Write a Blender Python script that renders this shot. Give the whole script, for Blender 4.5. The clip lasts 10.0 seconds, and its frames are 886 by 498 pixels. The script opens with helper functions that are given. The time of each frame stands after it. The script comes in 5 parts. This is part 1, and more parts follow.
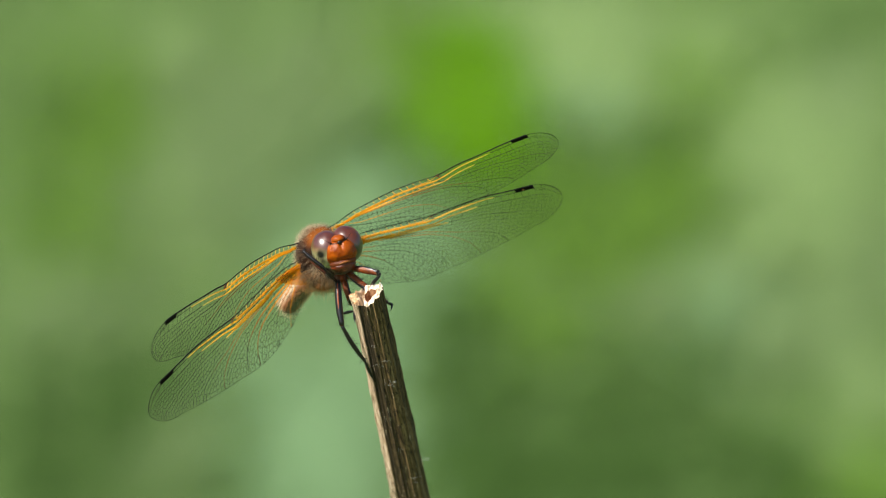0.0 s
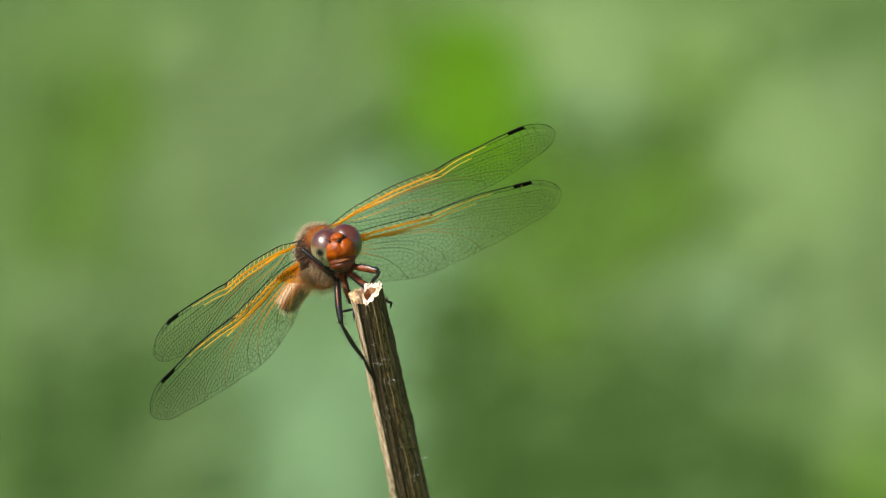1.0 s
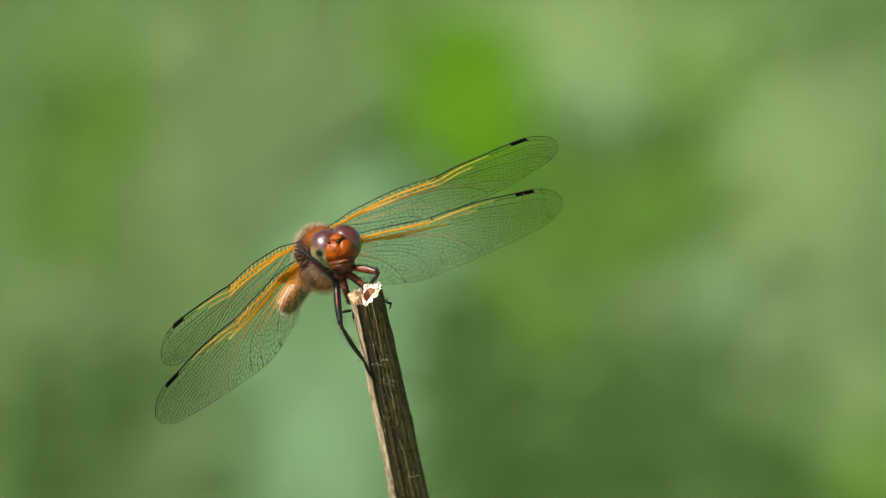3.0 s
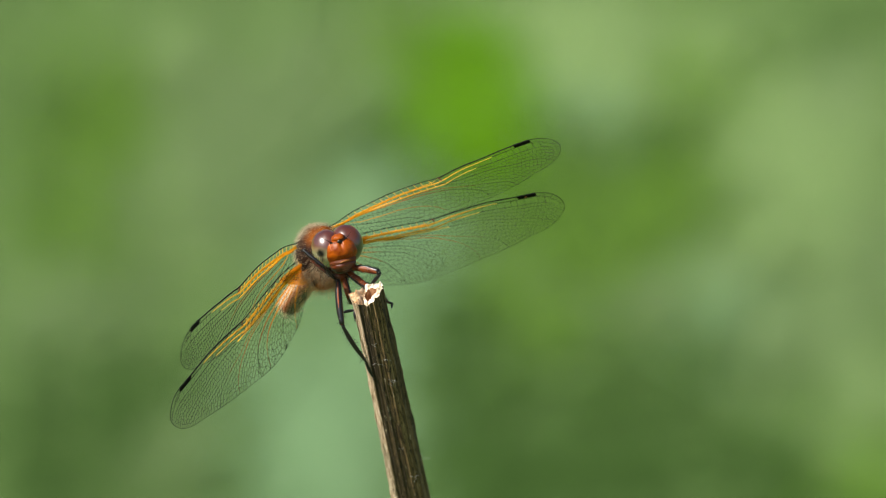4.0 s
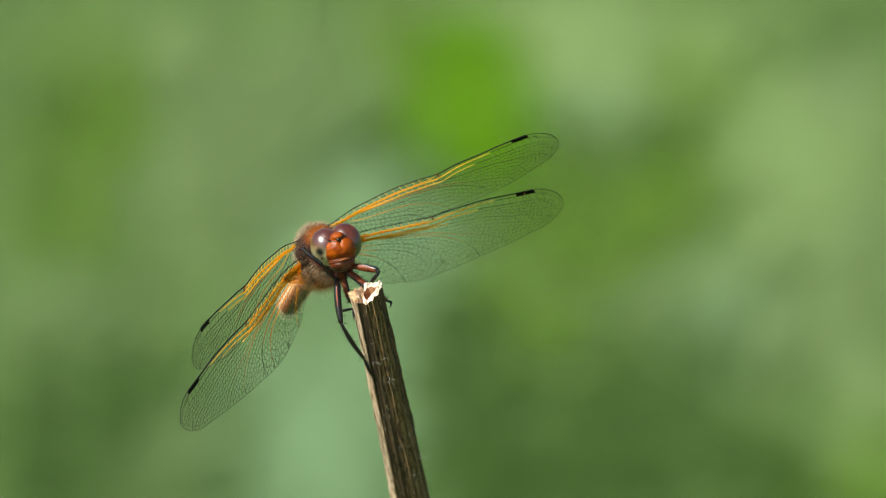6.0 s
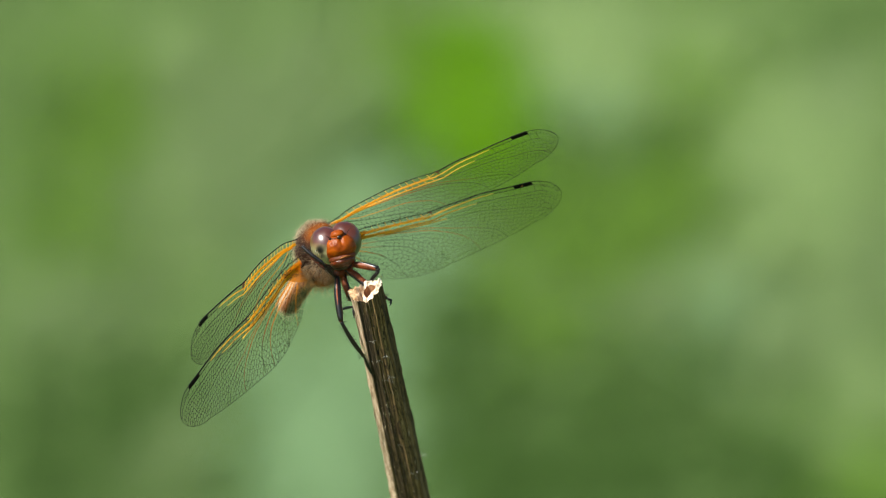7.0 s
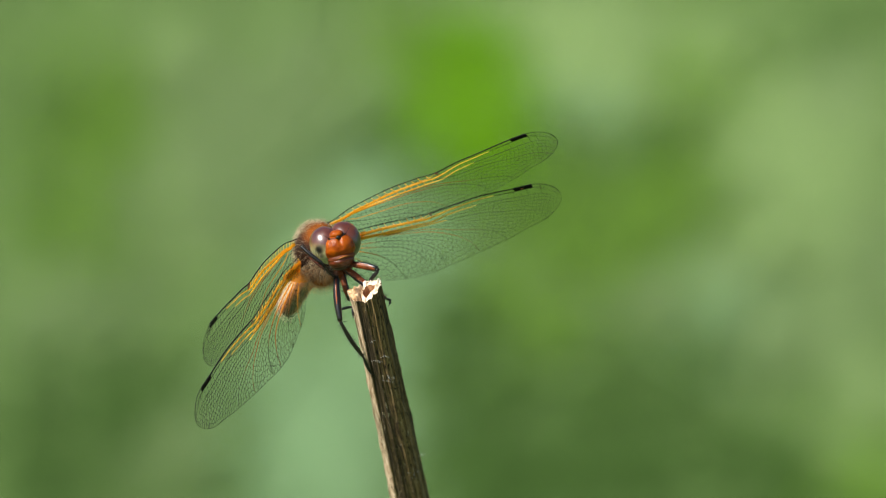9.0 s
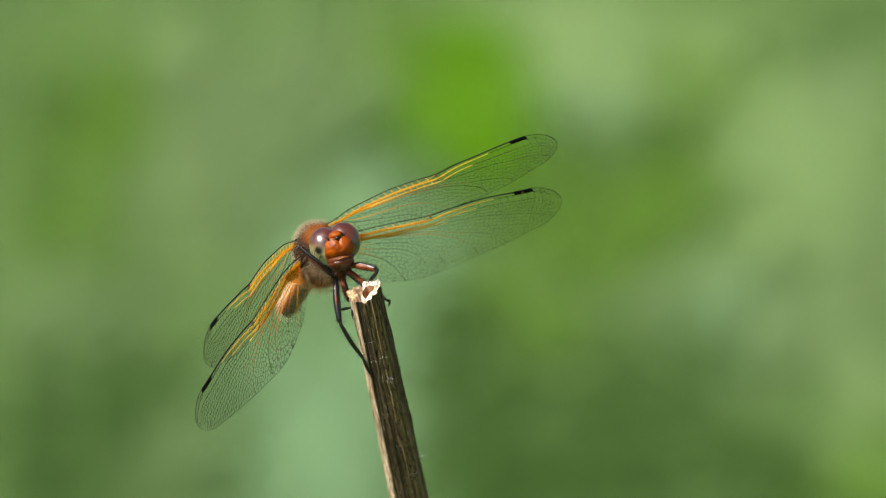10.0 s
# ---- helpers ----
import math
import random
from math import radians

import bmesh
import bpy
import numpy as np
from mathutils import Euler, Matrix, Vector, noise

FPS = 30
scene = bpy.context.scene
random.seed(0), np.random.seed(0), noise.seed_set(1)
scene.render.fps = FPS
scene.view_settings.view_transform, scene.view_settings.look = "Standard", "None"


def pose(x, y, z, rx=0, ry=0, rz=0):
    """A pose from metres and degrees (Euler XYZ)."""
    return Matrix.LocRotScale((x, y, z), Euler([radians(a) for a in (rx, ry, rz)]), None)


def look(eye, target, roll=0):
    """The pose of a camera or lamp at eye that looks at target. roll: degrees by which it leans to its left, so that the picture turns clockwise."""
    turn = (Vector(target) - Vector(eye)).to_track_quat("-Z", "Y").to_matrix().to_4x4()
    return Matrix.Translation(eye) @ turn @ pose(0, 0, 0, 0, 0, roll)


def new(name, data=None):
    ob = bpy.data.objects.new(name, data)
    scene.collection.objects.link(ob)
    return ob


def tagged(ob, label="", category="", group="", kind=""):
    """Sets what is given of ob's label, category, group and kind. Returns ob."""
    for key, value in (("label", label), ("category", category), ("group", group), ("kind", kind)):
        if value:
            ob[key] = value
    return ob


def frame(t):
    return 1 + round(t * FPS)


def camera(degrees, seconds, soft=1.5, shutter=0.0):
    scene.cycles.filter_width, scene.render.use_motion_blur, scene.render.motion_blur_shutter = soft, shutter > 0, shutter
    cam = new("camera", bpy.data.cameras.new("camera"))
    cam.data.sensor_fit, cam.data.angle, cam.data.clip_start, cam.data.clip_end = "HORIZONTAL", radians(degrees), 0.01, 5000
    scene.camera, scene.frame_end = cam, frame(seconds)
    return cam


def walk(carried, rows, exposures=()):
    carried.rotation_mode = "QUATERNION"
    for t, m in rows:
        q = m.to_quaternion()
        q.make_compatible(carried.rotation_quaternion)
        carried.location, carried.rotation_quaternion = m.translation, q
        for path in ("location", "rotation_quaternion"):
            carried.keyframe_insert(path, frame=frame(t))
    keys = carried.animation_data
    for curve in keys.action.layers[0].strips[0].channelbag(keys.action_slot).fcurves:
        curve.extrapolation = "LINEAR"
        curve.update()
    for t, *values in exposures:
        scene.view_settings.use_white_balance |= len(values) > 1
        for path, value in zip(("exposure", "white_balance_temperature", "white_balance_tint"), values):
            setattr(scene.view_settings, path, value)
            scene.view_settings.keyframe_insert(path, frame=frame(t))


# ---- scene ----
# A dragonfly that rests on a broken dry stalk before a sunlit bank of leaves, seen close.
cam = camera(12.0, 10.0, soft=0.65)
EYE = pose(0, -0.5967, 0.60, 90, 0, 0)
walk(cam, [(0.0, EYE), (10.0, EYE)], exposures=[(0.0, 1.04), (1.5, 1.01), (4.5, 0.95), (7.5, 1.0), (10.0, 1.02)])
cam.data.dof.use_dof = True
cam.data.dof.focus_distance = 0.5918
cam.data.dof.aperture_fstop = 19.0

# ---- light ----
SUN_WAY = Vector((-0.54, -0.55, 0.64)).normalized()
world = bpy.data.worlds.new("sky")
scene.world = world
world.use_nodes = True
sky = world.node_tree.nodes.new("ShaderNodeTexSky")
sky.sky_type = "NISHITA"
sky.sun_disc = False
sky.sun_elevation = math.asin(SUN_WAY.z)
sky.sun_rotation = math.atan2(SUN_WAY.x, SUN_WAY.y)
world.node_tree.nodes["Background"].inputs["Strength"].default_value = 0.07
world.node_tree.links.new(sky.outputs[0], world.node_tree.nodes["Background"].inputs["Color"])
sun = new("sun", bpy.data.lights.new("sun", "SUN"))
sun.data.energy = 4.38
sun.data.angle = radians(0.53)
sun.data.color = (1.0, 0.95, 0.86)
sun.matrix_world = look(SUN_WAY * 20, (0, 0, 0))


# ---- materials ----
def srgb(r, g, b):
    return tuple(((c / 255) / 12.92 if c < 10 else ((c / 255 + 0.055) / 1.055) ** 2.4) for c in (r, g, b)) + (1.0,)


class Mat:
    """A short hand for node materials."""

    def __init__(self, name, rough=0.5, **values):
        self.m = bpy.data.materials.new(name)
        self.m.use_nodes = True
        self.t = self.m.node_tree
        self.b = self.t.nodes["Principled BSDF"]
        self.b.inputs["Roughness"].default_value = rough
        for key, value in values.items():
            self.b.inputs[key.replace("_", " ")].default_value = value
        self.co = self.t.nodes.new("ShaderNodeTexCoord").outputs["Object"]

    def link(self, a, b):
        self.t.links.new(a, b)

    def noise(self, scale, detail=4.0, stretch=(1, 1, 1), rough=0.55):
        mp = self.t.nodes.new("ShaderNodeMapping")
        mp.inputs["Scale"].default_value = stretch
        self.link(self.co, mp.inputs["Vector"])
        n = self.t.nodes.new("ShaderNodeTexNoise")
        n.inputs["Scale"].default_value = scale
        n.inputs["Detail"].default_value = detail
        n.inputs["Roughness"].default_value = rough
        self.link(mp.outputs[0], n.inputs["Vector"])
        return n.outputs["Fac"]

    def ramp(self, fac, *stops):
        r = self.t.nodes.new("ShaderNodeValToRGB")
        el = r.color_ramp.elements
        while len(el) < len(stops):
            el.new(0.5)
        for e, (p, c) in zip(el, stops):
            e.position, e.color = p, c
        self.link(fac, r.inputs[0])
        return r.outputs[0]

    def mix(self, fac, a, b, mode="MIX"):
        n = self.t.nodes.new("ShaderNodeMix")
        n.data_type, n.blend_type = "RGBA", mode
        for sock, v in ((n.inputs[0], fac), (n.inputs[6], a), (n.inputs[7], b)):
            if isinstance(v, (int, float, tuple)):
                sock.default_value = v
            else:
                self.link(v, sock)
        return n.outputs[2]

    def axis(self, which, low, high):
        s = self.t.nodes.new("ShaderNodeSeparateXYZ")
        self.link(self.co, s.inputs[0])
        r = self.t.nodes.new("ShaderNodeMapRange")
        r.inputs[1].default_value, r.inputs[2].default_value = low, high
        self.link(s.outputs["XYZ".index(which)], r.inputs[0])
        return r.outputs[0]

    def near(self, point, inner, outer):
        """1 at the point, 0 beyond outer."""
        d = self.t.nodes.new("ShaderNodeVectorMath")
        d.operation = "DISTANCE"
        d.inputs[1].default_value = point
        self.link(self.co, d.inputs[0])
        r = self.t.nodes.new("ShaderNodeMapRange")
        r.interpolation_type = "SMOOTHSTEP"
        r.inputs[1].default_value, r.inputs[2].default_value = inner, outer
        r.inputs[3].default_value, r.inputs[4].default_value = 1.0, 0.0
        self.link(d.outputs["Value"], r.inputs[0])
        return r.outputs[0]

    def base(self, colour):
        if isinstance(colour, tuple):
            self.b.inputs["Base Color"].default_value = colour
        else:
            self.link(colour, self.b.inputs["Base Color"])
        return self

    def bump(self, height, strength=0.4, distance=0.0001):
        n = self.t.nodes.new("ShaderNodeBump")
        n.inputs["Strength"].default_value, n.inputs["Distance"].default_value = strength, distance
        self.link(height, n.inputs["Height"])
        self.link(n.outputs[0], self.b.inputs["Normal"])
        return self

    def translucent(self, amount, colour):
        """Lets light shine through a leaf or a hair."""
        tr = self.t.nodes.new("ShaderNodeBsdfTranslucent")
        if isinstance(colour, tuple):
            tr.inputs[0].default_value = colour
        else:
            self.link(colour, tr.inputs[0])
        mx = self.t.nodes.new("ShaderNodeMixShader")
        mx.inputs[0].default_value = amount
        self.link(self.b.outputs[0], mx.inputs[1])
        self.link(tr.outputs[0], mx.inputs[2])
        self.link(mx.outputs[0], self.t.nodes["Material Output"].inputs[0])
        return self


def simple(name, dark, light, scale, rough=0.5, bump=0.3, distance=0.00005, **values):
    m = Mat(name, rough, **values)
    n = m.noise(scale)
    m.base(m.ramp(n, (0.3, dark), (0.7, light)))
    if bump:
        m.bump(m.noise(scale * 4), bump, distance)
    return m.m


FACE = simple("face_chitin", srgb(106, 41, 1), srgb(152, 72, 2), 900, 0.36, 0.7, 0.0001, Specular_IOR_Level=0.22)
RIDGE = simple("tan_ridge", srgb(104, 54, 14), srgb(136, 82, 28), 1200, 0.6, 0.5, 0.0001, Specular_IOR_Level=0.35)
CLYPEUS = simple("clypeus_chitin", srgb(70, 27, 6), srgb(110, 50, 13), 1000, 0.55, 0.6, 0.0001, Specular_IOR_Level=0.35)
BLACK_BROWN = simple("blackish_chitin", srgb(14, 9, 7), srgb(52, 24, 12), 1200, 0.35, 0.4, 0.00006)
JAW = simple("jaw_chitin", srgb(44, 17, 7), srgb(98, 40, 12), 1200, 0.30, 0.4, 0.00006)
BLACK = simple("black_chitin", srgb(8, 8, 9), srgb(22, 19, 19), 1500, 0.28, 0.4, 0.00004)
LEG_ORANGE = simple("orange_brown_leg_chitin", srgb(66, 28, 9), srgb(140, 68, 26), 700, 0.5, 0.4, 0.00004, Specular_IOR_Level=0.3)
LEG_RED = simple("reddish_leg_chitin", srgb(22, 10, 7), srgb(88, 38, 18), 500, 0.32, 0.4, 0.00004)
COSTA = simple("dark_vein", srgb(6, 6, 5), srgb(16, 15, 12), 900, 0.5, 0, Specular_IOR_Level=0.15)
NET = simple("net_vein", srgb(14, 14, 10), srgb(36, 32, 21), 700, 0.6, 0, Specular_IOR_Level=0.12)


def amber_material():
    m = Mat("amber_vein", 0.4)
    c = m.ramp(m.noise(700), (0.3, srgb(244, 166, 16)), (0.7, srgb(254, 198, 52)))
    m.base(c).translucent(0.62, srgb(255, 220, 100))
    return m.m


AMBER = amber_material()


def running_vein(name, *stops):
    """A vein whose colour runs along the wing from amber at the root to blackish; stops in millimetres."""
    m = Mat(name, 0.5, Specular_IOR_Level=0.15)
    colours = (srgb(238, 158, 18), srgb(168, 96, 22), srgb(24, 19, 12))
    m.base(m.ramp(m.axis("X", 0.0, 0.036), *((p / 36, c) for p, c in zip(stops, colours))))
    m.translucent(0.45, m.b.inputs["Base Color"].links[0].from_socket)
    return m.m


HIND_ROOT_VEIN = running_vein("amber_hind_root_vein", 7, 11, 15)
FAN_VEIN = running_vein("amber_fan_vein", 4, 6, 8)
ROOT_VEIN = running_vein("amber_root_vein", 6, 12, 19)
RUST_VEIN = running_vein("rusty_vein", 3, 14, 23)
NODE_BROWN = simple("node_brown", srgb(70, 34, 14), srgb(120, 60, 24), 900, 0.4, 0)
STIGMA = simple("stigma", srgb(3, 3, 3), srgb(8, 7, 7), 900, 0.6, 0.2, Specular_IOR_Level=0.08)


def eye_material(side):
    # the right eye gets a weaker coat, to dim its sky reflection
    m = Mat("compound_eye", 0.3, Coat_Weight=0.9 if side < 0 else 0.6, Coat_IOR=1.7, Coat_Roughness=0.29)
    top = m.ramp(m.noise(500), (0.3, srgb(64, 25, 9)), (0.7, srgb(88, 40, 15)))
    low = m.ramp(m.noise(700), (0.3, srgb(132, 130, 92)), (0.7, srgb(170, 164, 124)))
    # right eye turned from the sun: its shade is put into the lower colour
    if side > 0:
        low = m.ramp(m.noise(700), (0.3, srgb(44, 42, 26)), (0.7, srgb(68, 64, 42)))
    d = m.t.nodes.new("ShaderNodeVectorMath")
    d.operation = "DOT_PRODUCT"
    d.inputs[1].default_value = (side * 0.55, 0.0, -0.83)
    m.link(m.co, d.inputs[0])
    r = m.t.nodes.new("ShaderNodeMapRange")
    r.inputs[1].default_value, r.inputs[2].default_value = -0.0003, 0.0011
    m.link(d.outputs["Value"], r.inputs[0])
    c = m.mix(r.outputs[0], top, low)
    c = m.mix(m.near((-0.0013, -0.0018, 0.0001), 0.0003, 0.0010), c, srgb(12, 9, 7))
    c = m.mix(m.near((-0.0013, -0.0016, -0.0008), 0.0001, 0.0007), c, srgb(62, 54, 38))
    m.base(c)
    return m.m


def thorax_material():
    m = Mat("thorax_chitin", 0.7, Specular_IOR_Level=0.12)
    a = m.ramp(m.noise(420), (0.3, srgb(84, 40, 4)), (0.7, srgb(124, 66, 10)))
    b = m.ramp(m.noise(600), (0.3, srgb(20, 11, 9)), (0.7, srgb(58, 30, 20)))
    c = m.mix(m.axis("Z", 0.0000, 0.0009), b, a)
    for spot, low, high in (((-0.0030, -0.0004, 0.0024), 0.0006, 0.0017), ((-0.0022, -0.0042, 0.0010), 0.0004, 0.0013), ((-0.0032, 0.0018, 0.0010), 0.0008, 0.0020)):
        c = m.mix(m.near(spot, low, high), c, srgb(22, 12, 9))
    c = m.mix(m.near((-0.0006, -0.0036, 0.0030), 0.0016, 0.0030), srgb(46, 26, 16), c)
    c = m.mix(m.ramp(m.noise(230, 2, (1.6, 0.4, 1)), (0.52, (0, 0, 0, 1)), (0.60, (1, 1, 1, 1))), c, srgb(24, 13, 10))
    m.base(c).bump(m.noise(1600), 0.4, 0.0001)
    return m.m


def abdomen_material():
    """Buff along one side, red-brown rings over the back, a blackish stripe, orange beyond it."""
    m = Mat("abdomen_chitin", 0.5)
    d = m.t.nodes.new("ShaderNodeVectorMath")
    d.operation = "DOT_PRODUCT"
    d.inputs[1].default_value = (0.80, 0.027, -0.60)
    m.link(m.co, d.inputs[0])
    r = m.t.nodes.new("ShaderNodeMapRange")
    r.inputs[1].default_value, r.inputs[2].default_value = -0.0016, 0.0016
    m.link(d.outputs["Value"], r.inputs[0])
    c = m.ramp(r.outputs[0], (0.11, srgb(236, 204, 172)), (0.26, srgb(190, 104, 66)), (0.52, srgb(140, 60, 36)),
               (0.60, srgb(40, 31, 36)), (0.80, srgb(40, 31, 36)), (0.90, srgb(160, 86, 32)))
    blot = m.ramp(m.noise(500, 4), (0.38, (0, 0, 0, 1)), (0.62, (1, 1, 1, 1)))
    m.base(m.mix(blot, m.mix(0.35, c, srgb(60, 26, 14)), c)).bump(m.noise(1600), 0.3, 0.0001)
    return m.m


def hair_material(name, dark, light):
    m = Mat(name, 0.5)
    c = m.ramp(m.noise(400), (0.35, dark), (0.65, light))
    m.base(c).translucent(0.5, c)
    return m.m


THORAX, ABDOMEN = thorax_material(), abdomen_material()
HAIR_PALE = hair_material("pale_hair", srgb(146, 126, 94), srgb(206, 190, 158))
HAIR_LIGHT = hair_material("buff_hair", srgb(196, 176, 140), srgb(230, 216, 186))
HAIR_DARK = hair_material("brown_hair", srgb(52, 30, 20), srgb(108, 70, 48))
HAIR_ORANGE = hair_material("orange_buff_hair", srgb(190, 128, 66), srgb(236, 190, 128))
HAIR_PINK = hair_material("pinkish_buff_hair", srgb(218, 180, 146), srgb(248, 224, 196))


def membrane_material(name, tint, clear):
    """Wing film: mostly clear, with a weak gloss."""
    m = Mat(name, 0.12)
    m.b.inputs["Base Color"].default_value = tint
    see = m.t.nodes.new("ShaderNodeBsdfTransparent")
    mx = m.t.nodes.new("ShaderNodeMixShader")
    n = m.t.nodes.new("ShaderNodeMapRange")
    n.inputs[3].default_value, n.inputs[4].default_value = clear - 0.03, clear + 0.03
    m.link(m.noise(260), n.inputs[0])
    m.link(n.outputs[0], mx.inputs[0])
    m.link(m.b.outputs[0], mx.inputs[1])
    m.link(see.outputs[0], mx.inputs[2])
    m.link(mx.outputs[0], m.t.nodes["Material Output"].inputs[0])
    return m.m


FILM = membrane_material("wing_film", srgb(150, 160, 116), 0.95)


def amber_film_material():
    """Tinted film at the root of the hind wings: clouded amber that lets light through."""
    m = Mat("amber_film", 0.4).base(srgb(236, 146, 6)).translucent(0.6, srgb(250, 160, 8))
    out = m.t.nodes["Material Output"]
    shade = out.inputs[0].links[0].from_socket
    mx = m.t.nodes.new("ShaderNodeMixShader")
    clear = m.ramp(m.noise(700, 3), (0.35, (0.12, 0.12, 0.12, 1)), (0.65, (0.45, 0.45, 0.45, 1)))
    m.link(clear, mx.inputs[0])
    m.link(shade, mx.inputs[1])
    m.link(m.t.nodes.new("ShaderNodeBsdfTransparent").outputs[0], mx.inputs[2])
    m.link(mx.outputs[0], out.inputs[0])
    return m.m


AMBER_FILM = amber_film_material()


def bark_material():
    """Weathered bark: fine fibres along the stem, dark mould in dotted lines, a pale worn strip that also paints the
    sunlit side.
    """
    m = Mat("dry_bark", 0.7, Specular_IOR_Level=0.3)
    grey = lambda low, high: ((low, (0, 0, 0, 1)), (high, (1, 1, 1, 1)))
    fibre = m.noise(7000, 4, (1, 1, 0.012), 0.6)
    strand = m.noise(2400, 4, (1, 1, 0.010), 0.55)
    wide = m.noise(900, 3, (1, 1, 0.02), 0.5)
    mould = m.noise(1500, 6, (1, 1, 0.10), 0.75)
    dots = m.noise(2700, 6, (1, 1, 0.28), 0.85)
    c = m.ramp(wide, (0.38, srgb(74, 54, 30)), (0.5, srgb(106, 82, 47)), (0.62, srgb(164, 136, 90)))
    c = m.mix(m.ramp(strand, *grey(0.42, 0.50)), m.mix(0.68, c, srgb(24, 17, 9)), c)
    c = m.mix(m.ramp(fibre, *grey(0.40, 0.60)), m.mix(0.5, c, srgb(30, 22, 12)), m.mix(0.22, c, srgb(196, 170, 122)))
    # dark band along the front: mould, deepened by shade painted beside the lit side
    band = m.mix(m.axis("X", -0.00158, -0.00138), (0, 0, 0, 1), m.mix(m.axis("X", -0.0004, 0.0007), (1, 1, 1, 1), (0.22, 0.22, 0.22, 1)))
    spread = m.mix(m.ramp(mould, *grey(0.30, 0.47)), (0, 0, 0, 1), band)
    c = m.mix(spread, c, m.mix(0.80, c, srgb(17, 13, 8)))
    c = m.mix(m.ramp(dots, *grey(0.53, 0.58)), c, srgb(15, 11, 7))
    c = m.mix(m.ramp(m.noise(3600, 5, (1, 1, 0.16), 0.7), *grey(0.63, 0.69)), c, srgb(176, 164, 138))
    # pale strip on the sun's side: wear, with the sun's brightness in its colour
    pale = m.ramp(m.noise(4200, 6, (1, 1, 0.12), 0.7), (0.36, srgb(96, 76, 56)), (0.46, srgb(158, 132, 106)), (0.60, srgb(208, 188, 164)))
    worn_lit = m.mix(m.axis("X", -0.00140, -0.00160), (0, 0, 0, 1), (1, 1, 1, 1))
    patch = m.mix(m.ramp(m.noise(1400, 6, (1, 1, 0.2), 0.7), *grey(0.36, 0.46)), (0, 0, 0, 1), worn_lit)
    m.base(m.mix(patch, c, pale)).bump(m.mix(0.5, strand, dots), 0.8, 0.0002)
    return m.m


def pith_material():
    m = Mat("pale_pith", 0.85)
    white = m.ramp(m.noise(900, 5), (0.3, srgb(172, 146, 116)), (0.5, srgb(222, 204, 180)), (0.7, srgb(244, 236, 222)))
    tan = m.ramp(m.noise(1300, 5), (0.3, srgb(92, 64, 40)), (0.5, srgb(164, 126, 86)), (0.7, srgb(212, 184, 146)))
    m.base(m.mix(m.axis("X", -0.0015, -0.0003), tan, white))
    m.bump(m.noise(2200, 5), 1.0, 0.0003)
    return m.m


def hollow_material():
    m = Mat("brown_hollow", 0.9)
    m.base(m.ramp(m.noise(1500, 5), (0.3, srgb(150, 104, 68)), (0.7, srgb(208, 162, 120)))).bump(m.noise(2600, 5), 0.8, 0.0002)
    return m.m


BARK, PITH, HOLLOW = bark_material(), pith_material(), hollow_material()
SILK = simple("silk", srgb(150, 150, 146), srgb(200, 200, 196), 900, 0.3, 0)


def leaf_material(name, dark, light, through_amount=0.3):
    m = Mat(name, 0.7, Specular_IOR_Level=0.12)
    r = m.t.nodes.new("ShaderNodeNewGeometry").outputs["Random Per Island"]
    c = m.ramp(r, (0.0, dark), (1.0, light))
    c = m.mix(m.ramp(m.noise(60), (0.35, (0, 0, 0, 1)), (0.65, (1, 1, 1, 1))), m.mix(0.1, c, (0, 0, 0, 1)), c)
    m.base(c).translucent(through_amount, c)
    return m.m


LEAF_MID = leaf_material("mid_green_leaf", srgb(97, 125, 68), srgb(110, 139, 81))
# dark tone that puts the bank's shade into the leaf colour
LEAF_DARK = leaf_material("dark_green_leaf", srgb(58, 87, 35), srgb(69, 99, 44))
LEAF_PALE = leaf_material("pale_green_leaf", srgb(117, 149, 106), srgb(128, 160, 116))
LEAF_LIGHT = leaf_material("light_green_leaf", srgb(124, 150, 93), srgb(133, 160, 103))
LEAF_VIVID = leaf_material("vivid_green_leaf", srgb(82, 128, 0), srgb(89, 137, 0), 0.3)
LEAF_YELLOW = leaf_material("yellow_green_leaf", srgb(88, 124, 40), srgb(97, 132, 49))
LEAF_GREY = leaf_material("greyish_green_leaf", srgb(108, 132, 83), srgb(117, 141, 93))
STEM_GREEN = simple("green_stem", srgb(70, 92, 40), srgb(110, 130, 66), 60, 0.6, 0.2, 0.0005)


def earth_material():
    m = Mat("meadow_earth", 0.9)
    c = m.ramp(m.noise(3, 6), (0.35, srgb(76, 104, 44)), (0.65, srgb(98, 126, 60)))
    m.base(m.mix(m.ramp(m.noise(40, 4), (0.4, (0, 0, 0, 1)), (0.6, (1, 1, 1, 1))), c, srgb(84, 100, 50)))
    m.bump(m.noise(50, 5), 0.7, 0.02)
    return m.m


EARTH = earth_material()


# ---- mesh helpers ----
def mesh_of(name, verts, faces, material, smooth=True):
    me = bpy.data.meshes.new(name)
    me.from_pydata([tuple(v) for v in verts], [], faces)
    me.materials.append(material)
    if smooth:
        me.polygons.foreach_set("use_smooth", [True] * len(me.polygons))
    me.update()
    return me


def part(name, me, parent, label="", kind=""):
    ob = new(name, me)
    ob.parent = parent
    return tagged(ob, label, kind=kind)


def mm(p):
    return Vector(p) * 0.001


